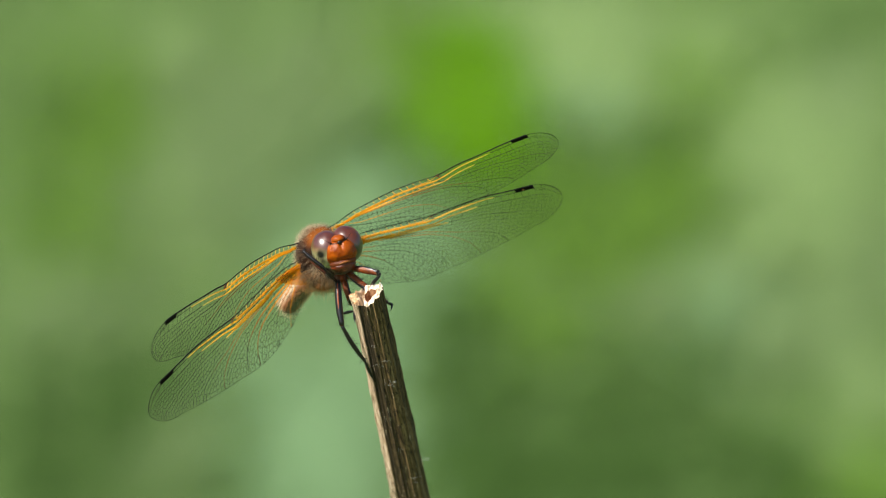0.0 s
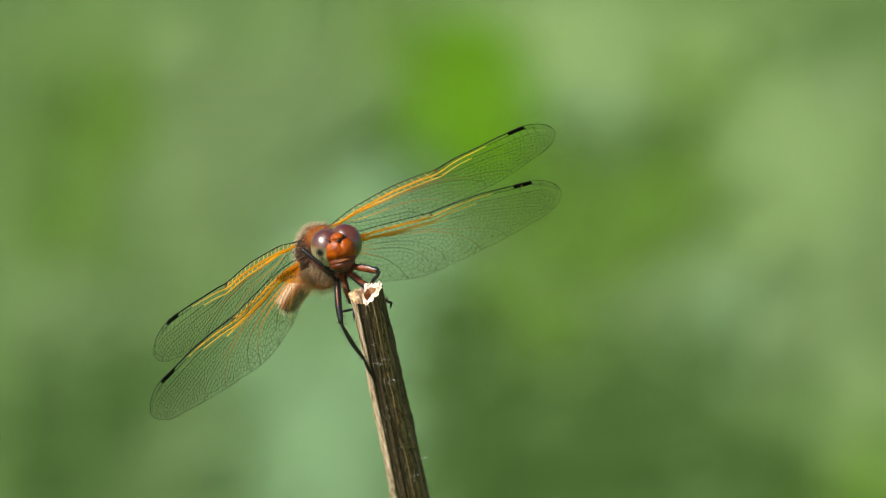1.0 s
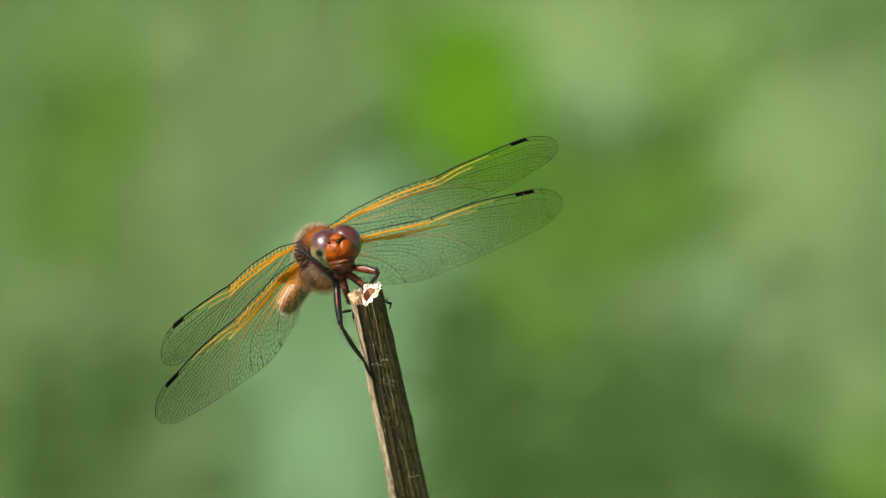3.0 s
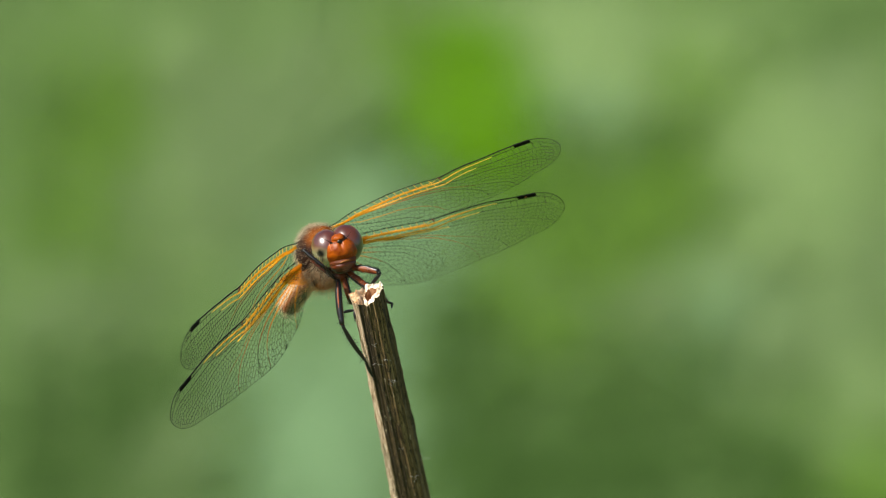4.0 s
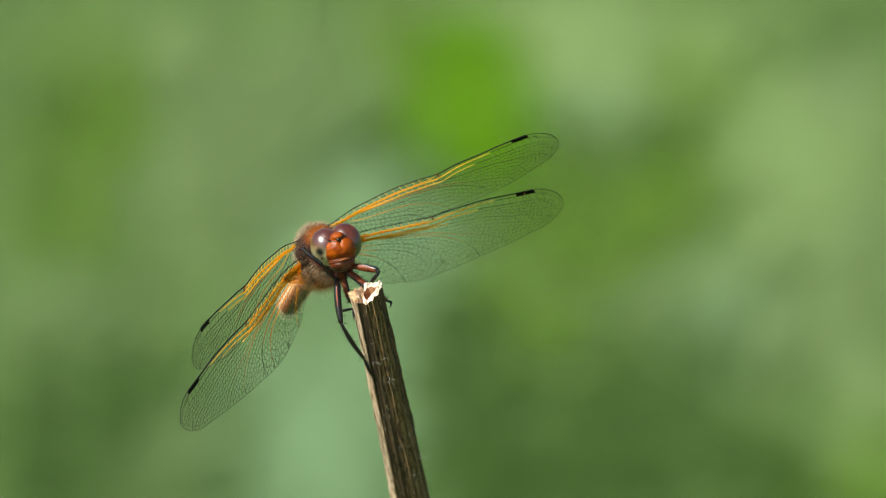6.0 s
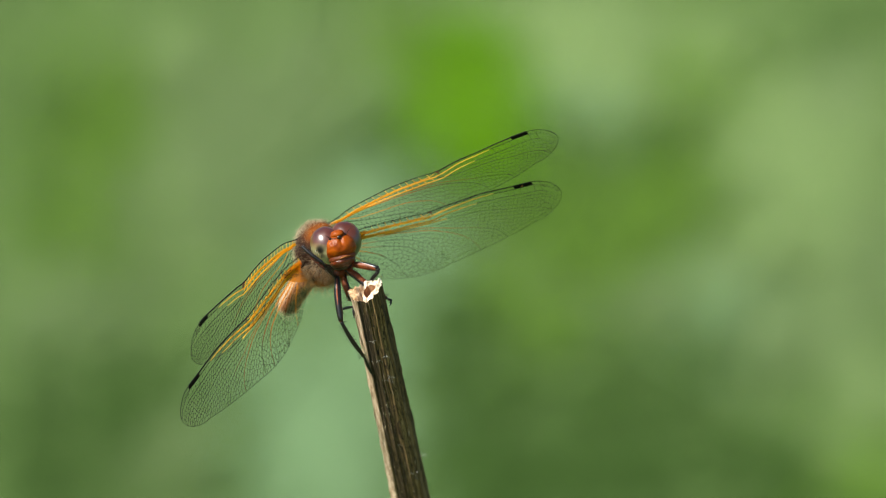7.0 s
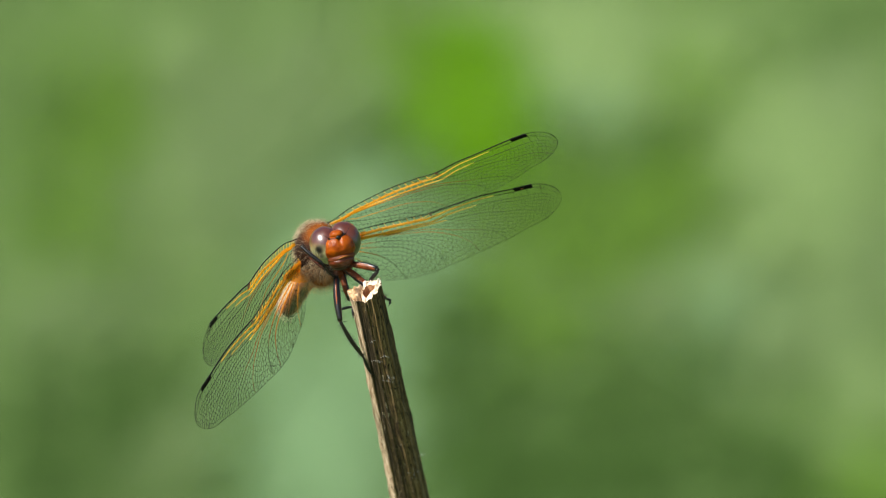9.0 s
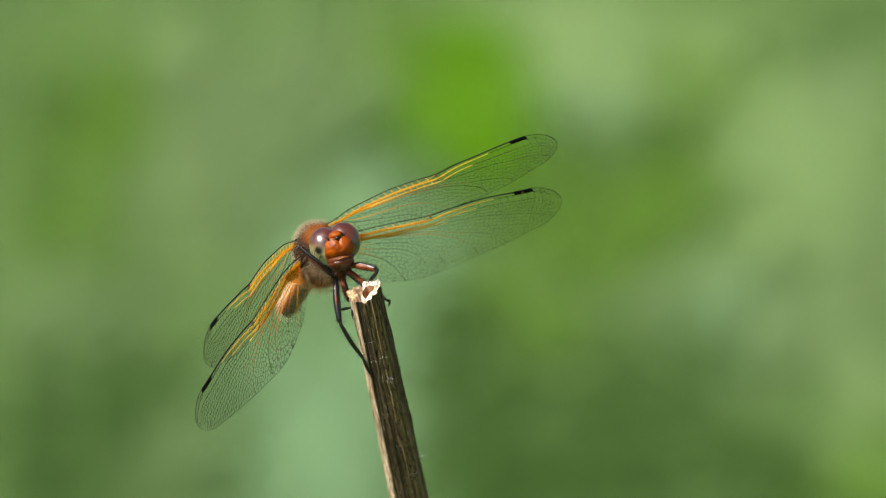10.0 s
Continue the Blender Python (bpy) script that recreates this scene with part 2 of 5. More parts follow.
class Lump:
    """Gathers faces for one mesh; coordinates in millimetres."""

    def __init__(self):
        self.v, self.f = [], []

    def add(self, verts, faces):
        n = len(self.v)
        self.v += [Vector(p) for p in verts]
        self.f += [[i + n for i in f] for f in faces]

    def tube(self, points, radii, sides=8, caps=True):
        """A tapered tube through points."""
        pts = [Vector(p) for p in points]
        rows, up = [], None
        for i, p in enumerate(pts):
            d = (pts[min(i + 1, len(pts) - 1)] - pts[max(i - 1, 0)]).normalized()
            if up is None:
                up = d.orthogonal().normalized()
            up = (up - d * up.dot(d)).normalized()
            side = d.cross(up)
            r = radii[i] if isinstance(radii, (list, tuple)) else radii
            rows += [p + (up * math.cos(a) + side * math.sin(a)) * r for a in (k * math.tau / sides for k in range(sides))]
        faces = []
        for i in range(len(pts) - 1):
            for k in range(sides):
                a, b = i * sides + k, i * sides + (k + 1) % sides
                faces.append([a, b, b + sides, a + sides])
        if caps:
            faces.append(list(range(sides))[::-1])
            faces.append([(len(pts) - 1) * sides + k for k in range(sides)])
        self.add(rows, faces)

    def ball(self, centre, radii, shape=None, nu=24, nv=16):
        """A ball with its poles on z, bent by shape(unit) -> factor or vector."""
        c, verts, faces = Vector(centre), [], []
        for j in range(nv + 1):
            th = math.pi * j / nv
            for i in range(nu):
                a = math.tau * i / nu
                n = Vector((math.sin(th) * math.cos(a), math.sin(th) * math.sin(a), math.cos(th)))
                k = shape(n) if shape else 1.0
                verts.append(c + Vector((n.x * radii[0], n.y * radii[1], n.z * radii[2])) * k)
        for j in range(nv):
            for i in range(nu):
                a, b = j * nu + i, j * nu + (i + 1) % nu
                faces.append([a, a + nu, b + nu, b])
        self.add(verts, faces)

    def mesh(self, name, material, smooth=True):
        return mesh_of(name, [p * 0.001 for p in self.v], self.f, material, smooth)


def spline(points, n=8):
    """A smooth line through points (Catmull-Rom)."""
    p = [Vector(q) for q in points]
    p = [p[0] * 2 - p[1]] + p + [p[-1] * 2 - p[-2]]
    out = []
    for i in range(1, len(p) - 2):
        for k in range(n):
            t = k / n
            a, b, c, d = p[i - 1], p[i], p[i + 1], p[i + 2]
            out.append(0.5 * (2 * b + (c - a) * t + (2 * a - 5 * b + 4 * c - d) * t * t + (3 * b - a - 3 * c + d) * t ** 3))
    out.append(p[-2])
    return out


def hairs(rng, spots, low, high, width, droop=0.25, curl=0.35):
    """Fine hairs on (place, normal) pairs."""
    l = Lump()
    for p, n in spots:
        d = (n + Vector((rng.gauss(0, curl), rng.gauss(0, curl), rng.gauss(0, curl)))).normalized()
        ln = rng.uniform(low, high)
        bend = Vector((rng.gauss(0, 0.15), rng.gauss(0, 0.15), -droop)) * ln
        a = d.orthogonal().normalized() * width
        b = d.cross(a).normalized() * width
        mid = p + d * ln * 0.55 + bend * 0.3
        tip = p + d * ln + bend
        ring = [a, -0.5 * a + 0.87 * b, -0.5 * a - 0.87 * b]
        l.add([p + r for r in ring] + [mid + r * 0.7 for r in ring] + [tip],
              [[0, 1, 4, 3], [1, 2, 5, 4], [2, 0, 3, 5], [3, 4, 6], [4, 5, 6], [5, 3, 6]])
    return l


# ---- the ground and the bank of leaves behind ----
def bank(y):
    """Height of the grassy bank behind the stalk."""
    t = min(max((y - 4.9) / 1.8, 0), 1)
    return 3.2 * t


def ground():
    l = []
    n = 60
    rows = sorted([-400 * (1 - k / 25) ** 3 for k in range(25)] + [k * 0.35 for k in range(1, 24)] + [10 + 390 * (k / 13) ** 3 for k in range(1, 14)])
    for j in range(n + 1):
        for i in range(n + 1):
            x = math.copysign(abs(i / n * 2 - 1) ** 3, i / n * 2 - 1) * 400
            y = rows[j]
            l.append((x, y, 0.03 * noise.noise((x * 0.5, y * 0.5, 0)) + bank(y)))
    f = [[j * (n + 1) + i, j * (n + 1) + i + 1, (j + 1) * (n + 1) + i + 1, (j + 1) * (n + 1) + i] for j in range(n) for i in range(n)]
    ob = new("ground", mesh_of("ground", l, f, EARTH))
    tagged(ob, "uneven meadow ground of earth and low green growth", "ground", kind="structure")


def leaf_blade(l, base, way, normal, length, width):
    """One bent pointed leaf with a fold along its midrib, in metres."""
    side = way.cross(normal).normalized()
    n = side.cross(way).normalized()
    mid = [base + way * length * t - n * length * 0.25 * t * t for t in (0.0, 0.33, 0.7, 1.0)]
    w = [0.04, 0.5, 0.36]
    v = [mid[0], mid[1], mid[2], mid[3]]
    v += [mid[1] + side * width * w[1] + n * width * 0.15, mid[2] + side * width * w[2] + n * width * 0.12]
    v += [mid[1] - side * width * w[1] + n * width * 0.15, mid[2] - side * width * w[2] + n * width * 0.12]
    l.add(v, [[0, 4, 1], [1, 4, 5, 2], [2, 5, 3], [0, 1, 6], [1, 2, 7, 6], [2, 3, 7]])


def leaf_bank():
    """A dense far bank of small leaves."""
    rng = random.Random(5)
    for name, mat, count, low, high, label in (
            ("undergrowth", LEAF_MID, 110000, 0.0, 0.07, "dense sunlit mid-green leaves on the bank"),
            ("undergrowth", LEAF_DARK, 8000, 0.0, 0.05, "leaves coloured darker green for the dim parts of the bank")):
        l = Lump()
        for k in range(count):
            x, z = rng.uniform(-0.80, 0.80), rng.uniform(0.10, 1.10)
            if k % 5 == 0:
                x, z = rng.uniform(-4.0, 4.0), rng.uniform(0.02, 2.4)
            y = 4.9 + z * 1.8 / 3.2 - rng.uniform(low, high)
            nrm = (SUN_WAY + Vector((0, -0.7, 0)) + Vector((rng.gauss(0, 0.13), rng.gauss(0, 0.13), rng.gauss(0, 0.13)))).normalized()
            way = nrm.orthogonal()
            way.rotate(Matrix.Rotation(rng.uniform(0, math.tau), 3, nrm))
            leaf_blade(l, Vector((x, y, z)), way.normalized(), nrm, rng.uniform(0.014, 0.026), rng.uniform(0.009, 0.016))
        ob = new(name, mesh_of(name, l.v, l.f, mat))
        tagged(ob, label, "foliage", kind="stuff")


def herb(x, y, z, spread, leaves, material, label, size=0.014, seed=1):
    """A leafy plant: stem from the ground and a loose head of leaves round (x, y, z)."""
    rng = random.Random(seed)
    top = Vector((x, y, z))
    plant = new("leafy_plant")
    plant.location = (x, y, 0.0)
    tagged(plant, label, "plant", group="plants in the bank")
    s = Lump()
    s.tube([Vector((rng.gauss(0, 0.02), rng.gauss(0, 0.02), -0.02)), Vector((rng.gauss(0, 0.012), 0.01, z * 0.5)), Vector((0, 0.01, z + spread * 0.6))],
           [0.004, 0.0032, 0.0015], 6)
    part("stem", mesh_of("stem", s.v, s.f, STEM_GREEN), plant)
    l = Lump()
    for k in range(leaves * 6):
        r, a = spread * 1.3 * min(abs(rng.gauss(0, 0.78)), 1.8), rng.uniform(0, math.tau)
        c = Vector((math.cos(a) * r, math.sin(a) * r * 0.5625 + rng.uniform(-0.025, 0.025), z + math.sin(a) * r))
        nrm = (SUN_WAY + Vector((0, -0.6, 0)) + Vector((rng.gauss(0, 0.2), rng.gauss(0, 0.2), rng.gauss(0, 0.2)))).normalized()
        way = nrm.orthogonal()
        way.rotate(Matrix.Rotation(rng.uniform(0, math.tau), 3, nrm))
        ln = size * rng.uniform(0.7, 1.2)
        leaf_blade(l, c - way.normalized() * ln * 0.5, way.normalized(), nrm, ln, ln * 0.6)
    part("foliage", mesh_of("foliage", l.v, l.f, material), plant, kind="stuff")


ground()
leaf_bank()


# ---- the stalk ----
STALK_TOP = Vector((-10.72, 3.00, -6.45)) * 0.001 + Vector((0, 0, 0.60))
STALK_LOW = Vector((-4.75, 20.00, -36.46)) * 0.001 + Vector((0, 0, 0.60))


SILK_AT = [(2.6, -9.6, 1.3), (2.9, -13.1, 1.8), (3.6, -12.6, 1.0), (1.4, -10.2, 1.6), (4.6, -22.5, 1.2), (6.6, -26.6, 2.0), (8.2, -24.0, 1.5), (0.9, -7.3, 1.0)]


def stalk():
    """A dry ridged stem, broken off at the top, hollow inside; its origin is where it leaves the ground."""
    axis = (STALK_TOP - STALK_LOW).normalized()
    foot = STALK_TOP - axis * (STALK_TOP.z / axis.z)
    ob = new("dry_stalk")
    ob.location = foot
    tagged(ob, "broken dry brown hollow plant stalk with torn pale rim", "stalk")
    across = Vector((1, 0, 0)) - axis * axis.x
    across.normalize()
    turn = Matrix((across, axis.cross(across), axis)).transposed().to_4x4()
    length = (STALK_TOP - foot).length
    sides = 220

    def rim(a):
        """How far the torn edge stands above or below the top, in millimetres."""
        d = math.degrees(a) % 360
        tear = float(np.interp(d, [0, 60, 90, 130, 180, 196, 210, 236, 250, 270, 290, 320, 345, 360],
                               [0.7, 1.3, 1.5, 0.5, 0.3, 0.0, -0.6, -1.2, -1.5, -1.7, -1.2, -0.5, 0.5, 0.9]))
        tear = (tear - 1.2 * math.sin(a)) / 0.85
        return (tear + 0.45 * noise.noise((math.cos(a) * 3.6, math.sin(a) * 3.6, 1.0)) + 0.08 * noise.noise((math.cos(a) * 11, math.sin(a) * 11, 4.0)))

    def outer(a, h):
        """Radius in millimetres at angle a, h millimetres below the top."""
        ridge = 0.13 * abs(math.sin(6.5 * a + 0.2 * noise.noise((0, 0, h * 0.02)))) + 0.06 * math.sin(26 * a + 1.3 + 0.25 * noise.noise((2, 0, h * 0.03))) + 0.035 * math.sin(41 * a + 0.12 * math.sin(h * 0.1)) - 0.08
        rough = 0.05 * noise.noise((math.cos(a) * 3, math.sin(a) * 3, h * 0.06)) + 0.05 * noise.noise((math.cos(a) * 14, math.sin(a) * 14, h * 0.12))
        edge = 0.30 * math.exp(-(((math.degrees(a) - 232 + 180) % 360 - 180) / 16) ** 2)
        edge -= 0.12 * math.exp(-(((math.degrees(a) - 205 + 180) % 360 - 180) / 22) ** 2)
        fray = 0.26 * max(0, noise.noise((math.cos(a) * 6, math.sin(a) * 6, h * 0.55)))
        flare = 0.40 * math.exp(-(h / 1.6) ** 2) * math.exp(-(((math.degrees(a) - 195 + 180) % 360 - 180) / 40) ** 2)
        return 2.24 + flare + 0.0135 * min(h, 40) + ridge + rough + edge + fray

    depths = [0, 0.3, 0.7, 1.2, 2, 3] + [3 + 1.1 * k for k in range(1, 42)] + [60, 90, 150, 250, 400, length * 1000 + 30]

    def sheet(name, r_of, hs, material, label="", flip=False):
        v, f = [], []
        for h in hs:
            for k in range(sides):
                a = math.tau * k / sides
                r = r_of(a, h)
                fade = max(0.0, 1 - h / 6)
                v.append(Vector((math.cos(a) * r, math.sin(a) * r, length * 1000 - h + rim(a) * fade)) * 0.001)
        for j in range(len(hs) - 1):
            for k in range(sides):
                a, b = j * sides + k, j * sides + (k + 1) % sides
                q = [a, a + sides, b + sides, b]
                f.append(q[::-1] if flip else q)
        p = part(name, mesh_of(name, v, f, material), ob, label)
        p.matrix_basis = turn
        return p

    def inner(a, h):
        """Edge of the hollow, which lies off the middle."""
        cx, cy, r = 0.50, 0.10, 1.12
        edge = cx * math.cos(a) + cy * math.sin(a) + math.sqrt(max(r * r - (cx * math.sin(a) - cy * math.cos(a)) ** 2, 0.01))
        return edge + 0.12 * noise.noise((math.cos(a) * 3, math.sin(a) * 3, h * 0.6 + 9))

    sheet("bark", outer, depths, BARK, "dark-streaked brown bark with lengthwise ridges")
    # the torn wall of the tube
    v, f = [], []
    steps = 14
    for j in range(steps + 1):
        w = j / steps
        for k in range(sides):
            a = math.tau * k / sides
            r = outer(a, 0) * (1 - w) + inner(a, 0) * w
            lift = 0.35 * math.sin(w * math.pi) + 0.55 * noise.noise((math.cos(a) * r * 2.2, math.sin(a) * r * 2.2, 3)) + 0.30 * noise.noise((math.cos(a) * r * 5, math.sin(a) * r * 5, 7))
            # a split beside the hollow
            lift -= 2.8 * math.exp(-((math.cos(a) * r + 0.80 - 0.12 * math.sin(a * 7)) / 0.22) ** 2)
            v.append(Vector((math.cos(a) * r, math.sin(a) * r, length * 1000 + rim(a) + lift * math.sin(w * math.pi) - 0.25 * w)) * 0.001)
    for j in range(steps):
        for k in range(sides):
            a, b = j * sides + k, j * sides + (k + 1) % sides
            f.append([a, a + sides, b + sides, b][::-1])
    part("torn_rim", mesh_of("torn_rim", v, f, PITH), ob, "pale torn edge of the broken stalk").matrix_basis = turn
    sheet("hollow", inner, [0.25, 1.0, 2.0, 3.5, 6.0, 9.0], HOLLOW, "brown dry inside of the stalk", True)
    # threads of spider silk caught on the bark
    rng = random.Random(77)
    lean = axis.y / axis.z
    for x, z, ln in SILK_AT:
        th = Lump()
        a0 = rng.uniform(0, math.tau)
        pts = [Vector((x + (k / 6 - 0.5) * ln, -2.75 + lean * z - 0.25 * math.sin(k) ** 2, z + 0.09 * ln * math.sin(a0 + k * 0.8))) for k in range(7)]
        th.tube(spline(pts, 4), 0.013, 4)
        for _ in range(4):
            o = Vector((rng.gauss(0, 0.25) * ln, rng.uniform(-0.2, 0.1), rng.gauss(0, 0.16) * ln))
            way = Vector((rng.gauss(0, 1), 0, rng.gauss(0, 0.7))).normalized() * ln * rng.uniform(0.2, 0.5)
            m0 = Vector((x, -2.8 + lean * z, z)) + o
            th.tube([m0 - way * 0.5, m0 + Vector((0, -0.08, 0)), m0 + way * 0.5], 0.011, 4)
        q = part("silk_thread", th.mesh("silk_thread", SILK), ob, "pale thread of spider silk")
        q.location = STALK_TOP - foot
    return ob, foot


dry_stalk, STALK_FOOT = stalk()

# ---- the dragonfly ----
BASE = Vector((-10.53, 3.00, -6.35)) * 0.001 + Vector((0, 0, 0.60))
dragonfly = new("dragonfly")
dragonfly.location = BASE
tagged(dragonfly, "orange-brown dragonfly with clear amber-veined wings perched on a stalk", "dragonfly")


# wing outlines in millimetres: along the span, and back from the line of the front edge
FORE = dict(span=35.8, node=18.2, stigma=(30.1, 32.5), tip=(31.5, 30.8, 3.2, 1.9),
            lead=[(0, 0.0), (1.4, -0.25), (4.4, -0.95), (7.4, -1.18), (10.0, -1.25), (12.3, -1.22), (15.1, -0.92), (18.2, -0.38), (20.8, -0.5), (25.0, -0.45), (30.1, -0.3), (32.5, 0.0)],
            trail=[(0, 1.6), (3.6, 3.6), (8.7, 5.2), (13.6, 6.6), (21.2, 7.25), (26.2, 7.2), (30.8, 6.3), (33.9, 5.3)])
FORE["veins"] = [
    ([(17.6, 1.0), (20.7, 2.0), (25.7, 2.5), (28.2, 3.3), (31.5, 4.0), (33.4, 5.2), (34.0, 6.2)], 0.042, NET),
    ([(8.6, 0.7), (12.6, 1.0), (15.8, 1.6), (18.3, 2.5), (21.3, 3.9), (24.0, 4.9), (26.5, 6.1), (27.6, 8.0)], 0.046, RUST_VEIN),
    ([(1.0, 1.1), (4.0, 0.75), (7.6, 0.95), (10.1, 1.25), (12.6, 1.5), (15.8, 2.15), (18.3, 3.0), (20.8, 4.4), (22.4, 5.9), (23.1, 8.0)], 0.055, ROOT_VEIN),
    ([(2.6, 1.2), (4.7, 2.0), (8.0, 2.5), (10.7, 2.9), (12.7, 3.5), (15.0, 4.9), (16.2, 6.5), (16.7, 8.0)], 0.046, ROOT_VEIN),
    ([(2.4, 1.5), (4.7, 2.6), (8.0, 3.7), (11.0, 4.8), (12.4, 6.2), (12.8, 7.5)], 0.042, NET)]
HIND = dict(span=35.3, node=16.6, stigma=(29.2, 31.9), tip=(31.3, 29.8, 3.5, 1.7),
            lead=[(0, 0.2), (3.0, -0.6), (6.3, -1.0), (11.3, -0.7), (14.2, -0.4), (16.6, -0.18), (20.0, -0.45), (24.3, -0.55), (29.2, -0.1), (31.9, 0.12)],
            trail=[(0, 2.4), (1.5, 4.4), (3.3, 7.2), (5.6, 9.3), (10.0, 10.7), (13.0, 10.85), (17.1, 10.3), (20.8, 9.7), (25.8, 8.7), (30.9, 7.2), (34.1, 5.5)])
HIND["veins"] = [
    ([(1.0, 1.4), (4.0, 0.95), (7.9, 1.15), (10.7, 1.6), (14.9, 1.95), (17.4, 2.05), (23.2, 2.7), (27.1, 3.8), (29.5, 4.4), (32.5, 5.8), (33.6, 7.5)], 0.15, AMBER),
    ([(9.0, 1.5), (13.0, 2.2), (15.4, 2.9), (18.6, 4.3), (22.0, 5.6), (24.4, 6.9), (25.8, 9.6)], 0.046, RUST_VEIN),
    ([(8.0, 1.5), (10.7, 2.0), (13.0, 2.7), (15.4, 3.5), (18.0, 5.0), (19.9, 6.8), (20.8, 8.4), (21.2, 10.6)], 0.055, RUST_VEIN),
    ([(2.4, 1.3), (4.5, 1.9), (8.0, 2.6), (10.9, 3.5), (13.2, 4.9), (15.3, 7.2), (16.2, 11.2)], 0.10, HIND_ROOT_VEIN),
    ([(2.0, 1.6), (5.2, 2.9), (8.4, 3.9), (11.0, 5.1), (12.6, 6.8), (13.3, 8.6), (13.7, 11.6)], 0.09, HIND_ROOT_VEIN),
    ([(1.8, 1.9), (4.6, 3.4), (7.0, 5.1), (8.4, 7.0), (9.0, 8.6), (9.5, 11.4)], 0.07, FAN_VEIN),
    ([(1.4, 2.0), (3.4, 4.0), (4.9, 6.2), (5.7, 8.4), (6.1, 10.4)], 0.06, FAN_VEIN),
    ([(0.9, 2.2), (2.0, 4.0), (2.8, 6.0), (3.1, 7.8)], 0.034, NET)]


def table_of(points):
    p = spline([(a, b, 0) for a, b in points], 10)
    xs, ys = [q.x for q in p], [q.y for q in p]
    for i in range(1, len(xs)):
        xs[i] = max(xs[i], xs[i - 1] + 1e-6)
    return lambda u: float(np.interp(u, xs, ys))


def rounded(edge, start, span, tip, power):
    """The edge, rounded off towards the wing's tip from start on."""
    def at(u):
        if u <= start:
            return edge(u)
        x = min((u - start) / (span - start), 1.0)
        return tip + (edge(start) - tip) * (1 - x ** power) ** (1 / power)
    return at


def wing(kind, shape, flip, seed, twist=0.0, strand=1.0):
    """One wing: film, front-edge vein, amber veins, net of small veins, dark mark near the tip.
    flip: which way its camber goes; twist: how far the root of the hind edge bends out of plane;
    strand: thickness of the small veins."""
    rng = random.Random(seed)
    span, node = shape["span"], shape["node"]
    lead = rounded(table_of(shape["lead"]), shape["tip"][0], span, shape["tip"][2], 2.0)
    trail = rounded(table_of(shape["trail"]), shape["tip"][1], span, shape["tip"][2], shape["tip"][3])

    def chord(u):
        return max(trail(u) - lead(u), 0.02)

    def lift(u, v):
        """Small corrugation and camber of the wing, in millimetres."""
        f = min(max((v - lead(u)) / chord(u), 0), 1)
        near = max(0.0, 1 - u / (span * 0.8))
        pleat = 0.22 * math.sin(f * 20) * near * max(0, 1 - f * 2.2)
        bend = twist * max(0.0, v - 1.0) * max(0.0, 1 - u / 16)
        return bend + flip * (0.5 * math.sin(f * math.pi) * (0.3 + 0.7 * near) + pleat + 0.10 * noise.noise((u * 0.25, v * 0.4, seed)))

    def on(u, v):
        return Vector((u, v, lift(u, v)))

    # film
    nu, nf = 110, 22
    us = [span * (1 - (1 - i / nu) ** 2.0) for i in range(nu + 1)]
    us[-1] = span - 0.0005
    v = [on(u, lead(u) + chord(u) * j / nf) for u in us for j in range(nf + 1)]
    f = [[i * (nf + 1) + j, (i + 1) * (nf + 1) + j, (i + 1) * (nf + 1) + j + 1, i * (nf + 1) + j + 1] for i in range(nu) for j in range(nf)]
    ob = part(kind, mesh_of(kind, [p * 0.001 for p in v], f, FILM), dragonfly, "clear wing with amber veins and a dark mark near its tip")

    # edge vein, thick and dark in front, thin behind
    edge = Lump()
    front = [on(u, lead(u)) for u in us]
    edge.tube(front, [0.07 if u < node else 0.095 if u < shape["stigma"][1] else 0.045 for u in us], 6)
    edge.tube([on(u, trail(u)) for u in us], 0.029, 5)
    part("edge_vein", edge.mesh("edge_vein", COSTA), ob, "thin dark vein round the wing's edge")

    # long veins of the front field: offsets from the front edge at fractions of the span
    def line(stops):
        sm = spline([(q[0] * span, q[1], 0) for q in stops], 10)
        return [on(q.x, lead(q.x) + q.y) for q in sm]

    nd = node / span
    amber, dark = Lump(), Lump()

    def vein(pts, radius, material, sides=6, taper=0.6):
        l = Lump()
        n = len(pts) - 1
        l.tube(pts, [radius * (1 - taper * (k / n) ** (1.3 if material is AMBER and shape is FORE else 2)) for k in range(n + 1)], sides)
        part("amber_vein" if material is AMBER else "vein", l.mesh("vein", material), ob)

    sub = [(0.0, 0.75), (nd * 0.3, 1.02), (nd * 0.85, 0.95), (nd, 0.1)]
    rad = [(0.0, 1.0), (nd * 0.3, 1.26), (nd * 0.9, 1.15), (nd, 0.95), (0.62, 0.66), (0.74, 0.55)]
    rad2 = [(0.74, 0.55), (0.83, 0.62), (0.91, 0.66), (0.955, 0.8)]
    back = [(0.04, 1.3), (nd * 0.3, 1.62), (nd * 0.6, 2.0), (nd * 0.95, 1.85), (nd + 0.05, 1.6), (0.66, 1.5)]
    back2 = [(0.66, 1.5), (0.78, 1.75), (0.90, 2.0), (0.97, 2.2)]
    for stops, radius in ((sub, 0.085), (rad, 0.145), (back, 0.135)):
        vein(line(stops), radius * (1.2 if shape is HIND else 1.0), AMBER, taper=0.78)
    for stops in (rad2, back2):
        vein(line(stops), 0.042, NET, 5)

    def offset(stops, u):
        return float(np.interp(u / span, [s[0] for s in stops], [s[1] for s in stops]))

    # long veins behind it, each a line that runs out at the hind edge
    runs = []
